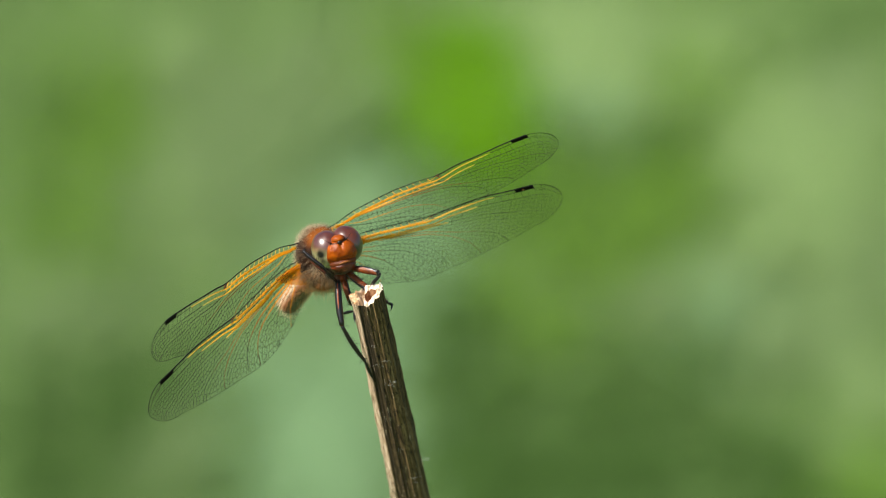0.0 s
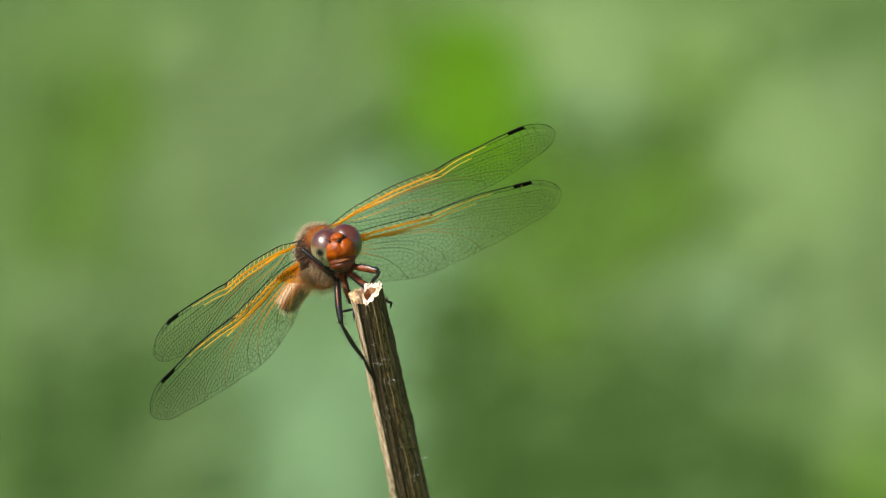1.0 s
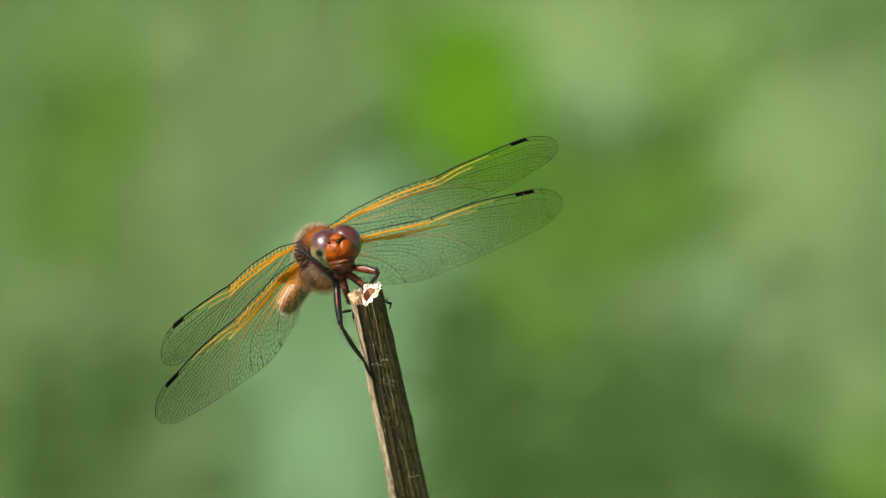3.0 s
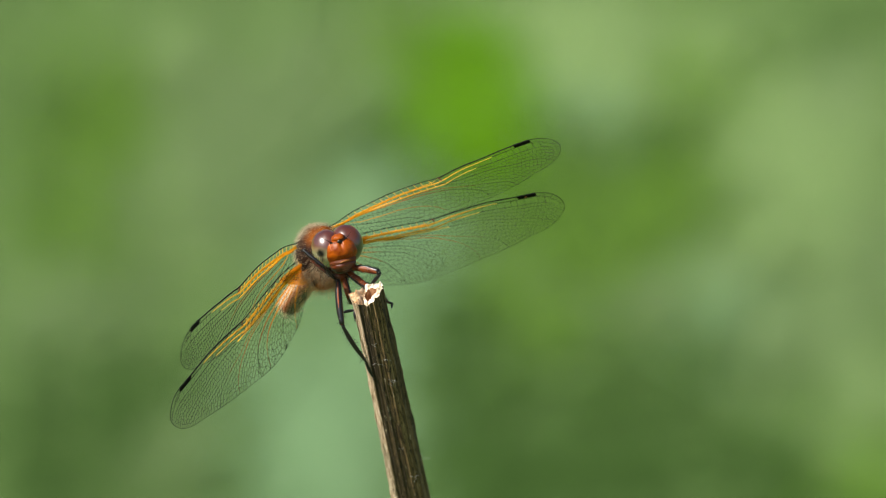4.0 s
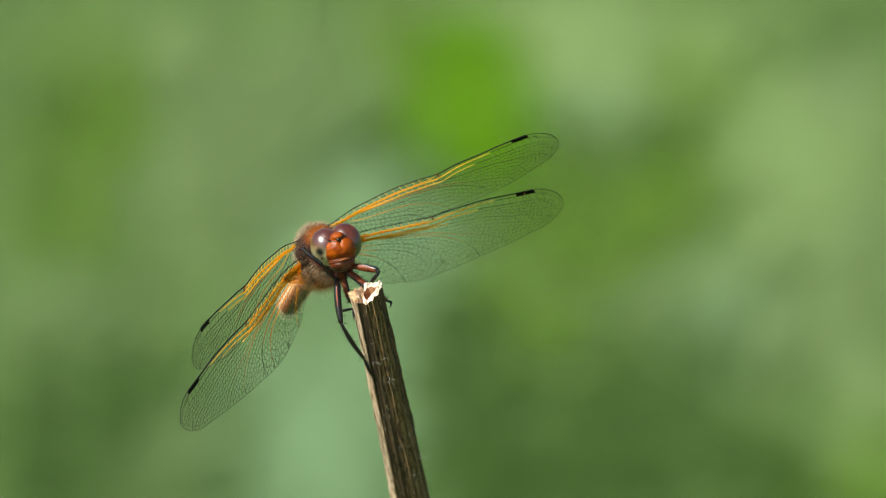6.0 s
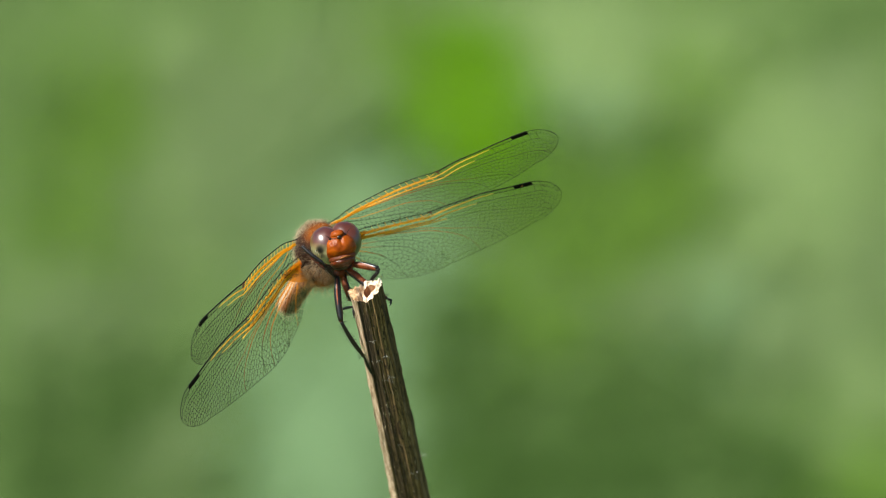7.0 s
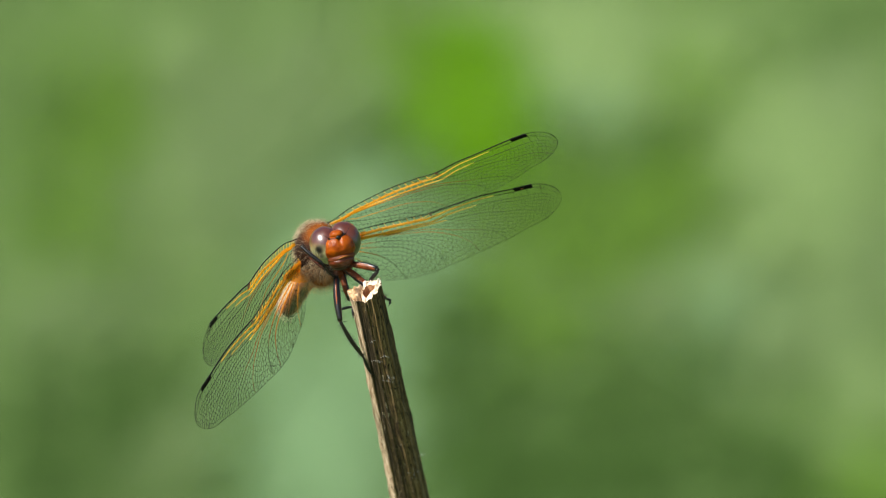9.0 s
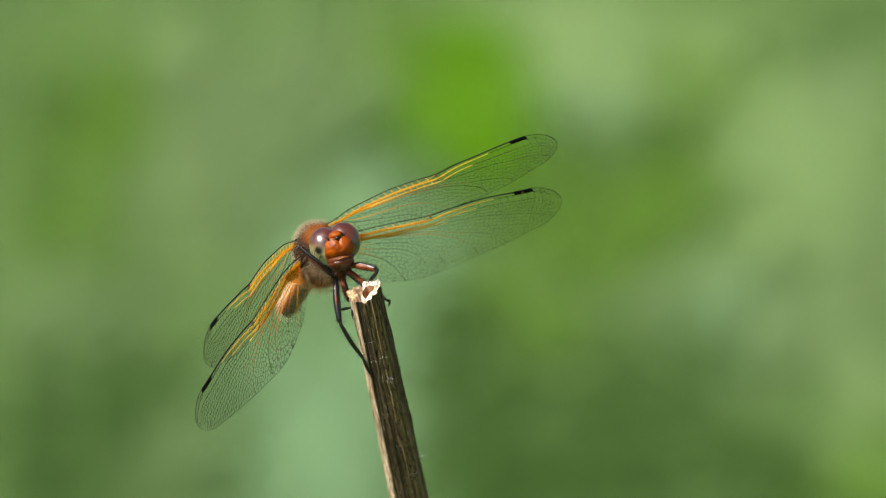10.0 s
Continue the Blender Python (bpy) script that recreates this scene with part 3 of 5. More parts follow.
    for stops, radius, material in shape["veins"]:
        # same veins on the right wing: its dimmer light put into colour and thickness
        if flip > 0 and material is HIND_ROOT_VEIN:
            radius, material = 0.05, FAN_VEIN
        sm = spline([(p, q, 0) for p, q in stops], 10)
        keep = [q for q in sm if q.y < trail(min(max(q.x, 0.0), span - 0.01)) + 0.02]
        if material is AMBER:
            vein([on(q.x, q.y) for q in keep if q.x < 18.5], radius, AMBER, 6, 0.5)
            vein([on(q.x, q.y) for q in keep if q.x > 18.2], 0.036, NET, 5, 0.3)
        else:
            vein([on(q.x, q.y) for q in keep], radius, material, 5, 0.7 if material in (HIND_ROOT_VEIN, FAN_VEIN) else 0.4)
        runs.append(([q.x for q in sm], [q.y for q in sm]))

    def bounds(u):
        """Where the fields between the long veins meet at u, from the front one to the hind edge."""
        end = trail(u)
        out = [min(lead(u) + offset(back if u < span * 0.66 else back2, u), end)]
        for xs, ys in runs:
            q = out[-1] if u < xs[0] else end if u > xs[-1] else float(np.interp(u, xs, ys))
            out.append(min(max(q, out[-1]), end))
        return out + [end]

    # cross veins of the front field
    u = 1.2
    while u < node - 0.5:
        o1, o2 = offset(sub, u), offset(rad, u)
        amber.tube([on(u + 0.03, lead(u) + 0.2 * o1), on(u + 0.12, lead(u) + o1)], [0.028, 0.06], 5)
        amber.tube([on(u + 0.1, lead(u) + o1), on(u + 0.18, lead(u) + o2)], 0.055, 5)
        if u > 3:
            amber.tube([on(u + 0.3, lead(u) + o2), on(u + 0.4, lead(u) + offset(back, u))], 0.046, 5)
        u += rng.uniform(0.95, 1.25)
    while u < span * 0.95:
        o2 = offset(rad if u < span * 0.74 else rad2, u)
        if not shape["stigma"][0] - 0.2 < u < shape["stigma"][1] + 0.2:
            dark.tube([on(u, lead(u)), on(u, lead(u) + o2)], 0.026, 4)
        dark.tube([on(u, lead(u) + o2), on(u - 0.1, lead(u) + offset(back if u < span * 0.66 else back2, u))], 0.026, 4)
        u += rng.uniform(0.8, 1.1)
    part("amber_ladder", amber.mesh("amber_ladder", AMBER), ob, "short amber cross veins along the front edge", "stuff")
    part("dark_ladder", dark.mesh("dark_ladder", NET), ob, "short dark cross veins along the front edge", "stuff")

    # net of cells: rows of seeds along each field, a row of narrow cells along the hind edge
    rim = [Vector((p, trail(p))) for p in us if p > 0.4]
    rim += [Vector((p, lead(p))) for p in us[::-1] if p > shape["stigma"][1] + 0.6]
    rx, ry = np.array([q.x for q in rim]), np.array([q.y for q in rim])

    def to_rim(x, y):
        d = (rx - x) ** 2 + (ry - y) ** 2
        k = int(d.argmin())
        return math.sqrt(d[k]), Vector((rx[k], ry[k]))

    seeds, field = [], []
    walked = 0.0
    for p, q in zip(rim, rim[1:]):
        walked += (q - p).length
        step = 0.50 + 0.22 * max(0.0, 1 - p.x / 12)
        if walked > step:
            walked = 0.0
            n = Vector((-(q - p).y, (q - p).x)).normalized()
            deep = 0.30 + rng.uniform(0, 0.06)
            seeds.append(q - n * deep), field.append(50)
            seeds.append(q + n * deep), field.append(99)
    fields = len(shape["veins"]) + 2
    for r in range(fields):
        for row in range(14):
            u = 0.5 + (0.35 if row % 2 else 0.0)
            while u < span - 0.4:
                e = bounds(u)
                lo, hi = (e[0] - 0.7, e[0]) if r == 0 else (e[r - 1], e[r])
                up = bounds(min(u + 0.2, span - 0.3))
                slope = (up[min(max(r - 1, 0), fields - 2)] - e[min(max(r - 1, 0), fields - 2)]) / 0.2
                lean = 1 / math.sqrt(1 + min(slope * slope, 9))
                pitch = 0.80 - 0.22 * u / span
                gap = (hi - lo) * lean
                n = max(1, round(gap / pitch)) if gap > 0.12 else 0
                if row < n:
                    v = lo + (hi - lo) * (row + 0.5) / n + rng.gauss(0, 0.045)
                    if to_rim(u, v)[0] > 0.62 or r == 0:
                        seeds.append(Vector((u + rng.gauss(0, 0.06), v)))
                        field.append(r)
                u += max(pitch * lean * (0.95 if n > 1 else 0.8), 0.2)

    def settle(corner):
        """A corner of a cell, drawn onto the vein or edge that it touches."""
        (x, y), three = corner
        kinds = {field[i] for i in three}
        if 99 in kinds:
            q = to_rim(x, y)[1]
            return q
        kinds.discard(50)
        if len(kinds) > 1 and 0 < x < span:
            return Vector((x, bounds(x)[max(kinds) - 1]))
        return Vector((x, y))

    net, taken = Lump(), set()
    for i, j, a, b in geometry_cdt(seeds):
        if 99 in (field[i], field[j]) or field[i] == field[j] == 0:
            continue
        if field[i] != field[j] and 50 not in (field[i], field[j]):
            continue
        a, b = settle(a), settle(b)
        if not 0.09 < (a - b).length < 2.2 or min(a.x, b.x) < 0.4 or max(a.x, b.x) > span - 0.02:
            continue
        if shape is HIND and min(a.x, b.x) < 2.2 and a.y > 3.0:
            continue
        if max(field[i], field[j]) == 1 and a.x < 11 or max(field[i], field[j]) in (2, 3) and a.x < 5:
            continue
        spot = (round((a.x + b.x) * 3.2), round((a.y + b.y) * 3.2))
        if spot in taken:
            continue
        taken.add(spot)
        if any(q.y > trail(q.x) + 0.03 or q.y < lead(q.x) - 0.03 for q in (a, b)):
            continue
        net.tube([on(a.x, a.y), on(b.x, b.y)], strand * (0.023 + 0.006 * (1 - a.x / span)), 4, False)
    part("vein_net", net.mesh("vein_net", NET), ob, "fine dark net of veins", kind="stuff")

    # dark mark
    s0, s1 = shape["stigma"]
    mark = Lump()
    vs, n = [], 8
    for i in range(n + 1):
        u = s0 + (s1 - s0) * i / n
        sk = 0.12
        for o, h in ((-0.08, 0.09), (0.58, 0.09), (0.58, -0.09), (-0.08, -0.09)):
            q = on(u + sk * o, lead(u) + o)
            vs.append(q + Vector((0, 0, h)))
    fs = [[i * 4 + k, i * 4 + (k + 1) % 4, (i + 1) * 4 + (k + 1) % 4, (i + 1) * 4 + k] for i in range(n) for k in range(4)]
    fs += [[3, 2, 1, 0], [n * 4 + k for k in range(4)]]
    mark.add(vs, fs)
    part("pterostigma", mark.mesh("pterostigma", STIGMA, False), ob, "black mark at the wing's front edge")
    if seed == 13:
        l = Lump()
        u = s0 + 0.45 * (s1 - s0)
        l.ball(on(u, lead(u) + 0.3) + Vector((0, 0, 0.09)), (0.2, 0.12, 0.05), None, 10, 6)
        l.ball(on(u, lead(u) + 0.3) - Vector((0, 0, 0.09)), (0.2, 0.12, 0.05), None, 10, 6)
        part("fleck", l.mesh("fleck", RIDGE), ob, "small amber fleck in the dark mark")
    # dark notch at the node
    k = Lump()
    k.tube([on(node, lead(node) - 0.03), on(node + 0.05, lead(node) + 0.85)], [0.16, 0.09], 6)
    part("node", k.mesh("node", NODE_BROWN), ob, "dark notch in the front edge")
    if shape is HIND:
        vs, n = [], 12
        for i in range(n + 1):
            u = 0.1 + 6.6 * i / n
            for j in range(7):
                o = 0.7 + 4.3 * j / 6 * (1 - (i / n) ** 2 * 0.9)
                vs.append(on(u, lead(u) + o) + Vector((0, 0, 0.03)))
        fs = [[i * 7 + j, (i + 1) * 7 + j, (i + 1) * 7 + j + 1, i * 7 + j + 1] for i in range(n) for j in range(6)]
        a = Lump()
        a.add(vs, fs)
        part("amber_patch", a.mesh("amber_patch", AMBER_FILM), ob, "amber-tinted film at the wing's root")
        d = Lump()
        for k in range(40):
            u, o = 2.8 + 0.44 * (k % 8) + rng.gauss(0, 0.03), 1.8 + 0.52 * (k // 8) + 0.26 * (k % 2)
            d.ball(on(u, lead(u) + o * (1 - 0.08 * u)) + Vector((0, 0, 0.05)), (0.15, 0.13, 0.09), None, 6, 4)
        part("dark_fleck", d.mesh("dark_fleck", COSTA), ob, "blackish flecks in the amber root", "stuff")
    return ob


def geometry_cdt(pts):
    """Edges between the cells round the points: the two points, and each end with the three points round it."""
    from mathutils import geometry
    res = geometry.delaunay_2d_cdt([Vector(p) for p in pts], [], [], 0, 1e-6)
    co, faces, origin = res[0], res[2], res[3]
    own = [o[0] if o else 0 for o in origin]
    centre, by_edge = [], {}
    for n, f in enumerate(faces):
        (ax, ay), (bx, by), (cx, cy) = (co[i] for i in f)
        d = 2 * (ax * (by - cy) + bx * (cy - ay) + cx * (ay - by))
        if abs(d) < 1e-9:
            centre.append(None)
            continue
        ux = ((ax * ax + ay * ay) * (by - cy) + (bx * bx + by * by) * (cy - ay) + (cx * cx + cy * cy) * (ay - by)) / d
        uy = ((ax * ax + ay * ay) * (cx - bx) + (bx * bx + by * by) * (ax - cx) + (cx * cx + cy * cy) * (bx - ax)) / d
        centre.append(((ux, uy), [own[i] for i in f]))
        for i in range(3):
            by_edge.setdefault(tuple(sorted((f[i], f[(i + 1) % 3]))), []).append(n)
    return [(own[e[0]], own[e[1]], centre[a[0]], centre[a[1]]) for e, a in by_edge.items()
            if len(a) == 2 and centre[a[0]] and centre[a[1]]]


def basis(e1, e2):
    a = Vector(e1).normalized()
    b = Vector(e2)
    b = (b - a * b.dot(a)).normalized()
    c = a.cross(b)
    return Matrix((a, b, c)).transposed().to_4x4()


WINGS = [
    ("forewing", FORE, 1, 11, 0.0, (-6.06, 7.00, 9.28), (0.875, -0.265, 0.406), (0.470, 0.667, -0.578)),
    ("forewing", FORE, -1, 12, 0.0, (-10.17, 5.00, 7.22), (-0.531, -0.775, -0.343), (-0.032, 0.423, -0.906)),
    ("hindwing", HIND, 1, 13, 0.0, (-6.80, 10.00, 6.11), (0.942, -0.154, 0.297), (0.323, 0.646, -0.692)),
    ("hindwing", HIND, -1, 14, -0.10, (-8.93, 8.00, 5.50), (-0.629, -0.539, -0.561), (0.184, 0.598, -0.780)),
]
wings = []
for kind, shape, flip, seed, twist, root, e1, e2 in WINGS:
    w = wing(kind, shape, flip, seed, twist, 0.88 if flip > 0 else 1.05)
    rest = Matrix.Translation(mm(root)) @ basis(e1, e2)
    w.matrix_basis = rest
    wings.append((w, root, basis(e1, e2)))


# ---- head ----
HEAD_AT = (-4.35, 2.00, 6.05)
HEAD_TURN = Matrix.Rotation(radians(-15), 4, "Y") @ Matrix.Rotation(radians(9), 4, "Z") @ Matrix.Rotation(radians(6), 4, "X")


def head():
    l = Lump()
    l.ball((0, 1.2, -0.2), (2.7, 1.6, 2.5))
    h = part("head", l.mesh("head", JAW), dragonfly, "orange-brown head with large two-toned eyes")
    h.matrix_basis = Matrix.Translation(mm(HEAD_AT)) @ HEAD_TURN
    for side in (-1, 1):
        e = Lump()
        e.ball((0, 0, 0), (2.24, 2.42, 2.80), lambda n: 1 - 0.06 * max(0, -n.z) ** 2 + 0.16 * max(0, -side * n.x) * max(0, n.z), 56, 40)
        eye = part("compound_eye", e.mesh("compound_eye", eye_material(side)), h, "glossy eye, maroon above and grey-green below, the right one painted darker for shade")
        eye.matrix_basis = Matrix.Translation(mm((side * 1.46 + 0.02, 0.72, 0.42))) @ Matrix.Rotation(radians(side * 10), 4, "Y")

    def face(n):
        groove = 0.13 * math.exp(-((n.x - 0.03) * 8.0) ** 2) * min(1, max(0, n.z + 0.30) * 1.5)
        chin = 0.05 * math.exp(-((n.z + 0.62) * 5) ** 2)
        full = 0.34 * abs(n.x) * max(0, -n.z) * (1 - abs(n.y))
        return 1.0 + full - groove - chin + 0.022 * noise.noise(n * 4) + 0.010 * noise.noise(n * 13) + 0.004 * noise.noise(n * 30)

    f = Lump()
    f.ball((0.12, -0.88, 0.06), (2.26, 1.92, 1.96), face, 96, 64)
    part("forehead", f.mesh("forehead", FACE), h, "glossy orange-brown two-lobed forehead")
    v = Lump()
    v.ball((0.12, -1.36, 1.82), (1.0, 0.98, 0.68), lambda n: 1 - 0.10 * math.exp(-(n.x * 4) ** 2) * max(0, n.z) + 0.03 * noise.noise(n * 6), 40, 28)
    part("vertex", v.mesh("vertex", FACE), h, "small orange bump between the eyes")
    k = Lump()
    k.tube(spline([(-1.22, -1.72, 1.42), (-0.72, -2.10, 1.36), (0.1, -2.36, 1.26), (0.78, -2.10, 1.44), (1.22, -1.70, 1.62)], 6),
           [0.15 - 0.10 * math.sin(j / 24 * math.pi) for j in range(25)], 6)
    part("brow_band", k.mesh("brow_band", BLACK), h, "narrow black line above the forehead")
    o = Lump()
    o.ball((0.1, -2.30, 1.40), (0.33, 0.2, 0.26))
    part("ocellus", o.mesh("ocellus", BLACK), h, "small dark single eye")

    def wrinkled(n, ridge):
        q = Vector((n.x * 3, n.y * 3, n.z * 9))
        return 1 + ridge * math.exp(-((n.z - 0.25) * 5) ** 2) + 0.045 * noise.noise(q) + 0.018 * noise.noise(n * 13)

    c = Lump()
    c.ball((0.08, -0.70, -1.46), (2.02, 1.66, 1.05), lambda n: wrinkled(n, -0.02), 64, 48)
    part("clypeus", c.mesh("clypeus", CLYPEUS), h, "brown plate below the forehead")
    e = Lump()
    e.tube(spline([(-0.75, -2.18, -1.62), (-0.2, -2.38, -1.52), (0.45, -2.38, -1.50), (1.05, -2.12, -1.58)], 6), [0.04 + 0.08 * math.sin(q / 18 * math.pi) for q in range(19)], 8)
    part("lip_ridge", e.mesh("lip_ridge", RIDGE), h, "tan ridge across the face plate")
    b = Lump()
    b.ball((0.02, -0.62, -2.00), (1.90, 1.72, 1.18), lambda n: wrinkled(n, -0.03) - 0.05 * math.exp(-(n.x * 7) ** 2), 64, 48)
    part("labrum", b.mesh("labrum", JAW), h, "dark reddish-brown upper lip")
    j = Lump()
    j.ball((-0.05, -0.38, -2.62), (1.46, 1.5, 0.78), lambda n: 1 - 0.06 * math.exp(-(n.x * 7) ** 2) + 0.04 * noise.noise(n * 5), 40, 28)
    part("labium", j.mesh("labium", BLACK_BROWN), h, "blackish-brown jaws")
    for side in (-1, 1):
        a = Lump()
        a.tube(spline([(side * 1.05, -1.75, 1.52), (side * 1.35, -2.15, 1.72), (side * 1.95, -2.45, 2.30)], 5),
               [0.15, 0.14, 0.12, 0.09, 0.06, 0.05, 0.045, 0.04, 0.035, 0.03, 0.025], 6)
        part("antenna", a.mesh("antenna", BLACK), h, "short thin black feeler")
    rng = random.Random(21)
    spots = []
    for k in range(260):
        a, z = rng.uniform(0, math.tau), rng.uniform(-3.1, 2.6)
        n = Vector((math.cos(a) * 0.6, -0.8, z * 0.15)).normalized()
        spots.append((Vector((rng.uniform(-1.5, 1.5), -2.0 + abs(z) * 0.25, z)), n))
    part("bristles", hairs(rng, spots, 0.3, 0.6, 0.009).mesh("bristles", BLACK), h, "fine dark bristles on the face", "stuff")
    return h


head_part = head()

# ---- thorax and abdomen ----
TAILWARD = Vector((-0.385, 0.85, -0.36)).normalized()
LATERAL = Vector((0.84, 0.36, 0.40))


def body_basis():
    y = TAILWARD
    x = (LATERAL - y * LATERAL.dot(y)).normalized()
    return Matrix((x, y, x.cross(y))).transposed().to_4x4()


BODY = body_basis()
THORAX_AT = (-7.00, 8.50, 5.13)


def thorax():
    def shape(n):
        return 1 + 0.05 * noise.noise(n * 2) - 0.10 * max(0, n.y) ** 2 + 0.06 * max(0, n.z) * max(0, -n.y)
    l = Lump()
    radii = (3.3, 5.0, 4.4)
    l.ball((0, 0, 0), radii, shape, 48, 32)
    t = part("thorax", l.mesh("thorax", THORAX), dragonfly, "furry orange and dark brown thorax")
    t.matrix_basis = Matrix.Translation(mm(THORAX_AT)) @ BODY
    rng = random.Random(31)
    pale, brown = [], []
    for k in range(9000):
        n = Vector((rng.gauss(0, 1), rng.gauss(0, 1), rng.gauss(0, 1))).normalized()
        if n.y > 0.8 or (-0.15 < n.z < 0.72 and n.x < 0.2 and n.y < 0.3 and rng.random() < 0.72):
            continue
        p = Vector((n.x * radii[0], n.y * radii[1], n.z * radii[2])) * shape(n) * 0.99
        (pale if rng.random() < 0.22 + 0.5 * n.z * n.z else brown).append((p, (n + Vector((0, 0.4, 0))).normalized()))
    fringe = []
    for k in range(6500):
        n = Vector((rng.gauss(0, 1), rng.gauss(-0.2, 0.8), rng.gauss(0, 1))).normalized()
        if -0.2 < n.z < 0.75 and n.y < 0.3 and rng.random() < 0.88:
            continue
        p = Vector((n.x * radii[0], n.y * radii[1], n.z * radii[2])) * shape(n) * 0.99
        fringe.append((p, (n + Vector((0, 0.25, 0))).normalized()))
    part("long_fur", hairs(rng, fringe, 0.5, 1.15, 0.011, 0.2).mesh("long_fur", HAIR_LIGHT), t, "long buff hair", "stuff")
    part("pale_fur", hairs(rng, pale, 0.6, 1.5, 0.010).mesh("pale_fur", HAIR_PALE), t, "pale buff hair", "stuff")
    part("brown_fur", hairs(rng, brown, 0.4, 0.9, 0.010).mesh("brown_fur", HAIR_DARK), t, "dark brown hair", "stuff")
    belly = []
    for k in range(2600):
        n = Vector((rng.gauss(0, 1), rng.gauss(0, 1), rng.gauss(0, 1))).normalized()
        if (BODY.to_3x3() @ n).z > -0.45 or n.y > 0.9:
            continue
        p = Vector((n.x * radii[0], n.y * radii[1], n.z * radii[2])) * shape(n) * 0.99
        belly.append((p, (n + Vector((0, 0.2, 0))).normalized()))
    part("belly_fur", hairs(rng, belly, 0.9, 2.3, 0.012).mesh("belly_fur", HAIR_ORANGE), t, "orange-buff hair under the chest", "stuff")
    # rounded joints of the legs under the chest
    inv = (Matrix.Translation(mm(THORAX_AT)) @ BODY).inverted()
    for x, y, z, r in LEG_ROOTS:
        q = Lump()
        q.ball((inv @ mm((x, y, z))) * 1000, (r, r * 1.1, r * 0.9), lambda n: 1 + 0.06 * noise.noise(n * 3), 20, 14)
        part("leg_root", q.mesh("leg_root", LEG_ORANGE), t, "orange-brown joint of a leg")
    return t


LEG_ROOTS = [(-4.28, 4.00, 2.22, 0.85), (-2.90, 4.00, 3.20, 0.75), (-3.49, 5.00, 2.54, 0.8)]
thorax()
ABDOMEN_AT = (-7.60, 8.00, 3.17)
ABDOMEN_LINE = [(-7.60, 8.00, 3.17), (-9.22, 17.00, 1.56), (-10.90, 27.00, -0.12), (-12.15, 35.00, -1.48), (-12.90, 40.00, -2.40)]


def abdomen():
    """Ringed abdomen; its origin is where it joins the thorax."""
    p0 = Vector(ABDOMEN_LINE[0])
    path = spline([Vector((1.1, -0.6, -0.9))] + [Vector(p) - p0 for p in ABDOMEN_LINE[1:]], 12)
    n = len(path)
    l = Lump()
    radii = []
    for i in range(n):
        t = i / (n - 1)
        r = 1.55 + 0.05 * t + 0.45 * max(0, 1 - t * 5) if t < 0.86 else 1.59 - 9.0 * (t - 0.86) ** 1.4
        radii.append(max(0.5, r) * (1 - 0.05 * (math.cos(t * 9 * math.tau) > 0.8)))
    l.tube(path, radii, 24)
    a = part("abdomen", l.mesh("abdomen", ABDOMEN), dragonfly, "ringed orange-brown abdomen with a darker back")
    a.location = mm(p0)
    rng = random.Random(41)
    spots = []

    def t_of(i):
        return i / (n - 1)

    for k in range(3200):
        i = min(int(rng.random() ** 0.9 * n), n - 2)
        d = (path[i + 1] - path[i]).normalized()
        q = d.orthogonal().normalized()
        q.rotate(Matrix.Rotation(rng.uniform(0, math.tau), 3, d))
        if q.x * 0.8 - q.z * 0.6 > -0.74 and t_of(i) < 0.92 and rng.random() < 0.98:
            continue
        spots.append((path[i].lerp(path[i + 1], rng.random()) + q * radii[i], (q + d * 0.5).normalized()))
    root = []
    for k in range(420):
        i = int(rng.random() ** 1.6 * 0.4 * n)
        d = (path[i + 1] - path[i]).normalized()
        q = d.orthogonal().normalized()
        q.rotate(Matrix.Rotation(rng.uniform(0, math.tau), 3, d))
        root.append((path[i] + q * radii[i], (q + d * 0.3).normalized()))
    part("root_fur", hairs(rng, root, 0.6, 1.4, 0.010).mesh("root_fur", HAIR_ORANGE), a, "orange-buff hair round the abdomen's root", "stuff")
    part("abdomen_fur", hairs(rng, spots, 0.4, 1.2, 0.011).mesh("abdomen_fur", HAIR_PINK), a, "pale pinkish-buff hair", "stuff")
    return a


abdomen_part = abdomen()


# ---- legs ----
def bristle_mesh():
    """A stiff tapered bristle one millimetre long."""
    l = Lump()
    l.tube([(0, 0, 0), (0, 0.03, 0.5), (0, 0, 1)], [0.055, 0.04, 0.012], 5)
    return l.mesh("bristle", BLACK)


BRISTLE = bristle_mesh()


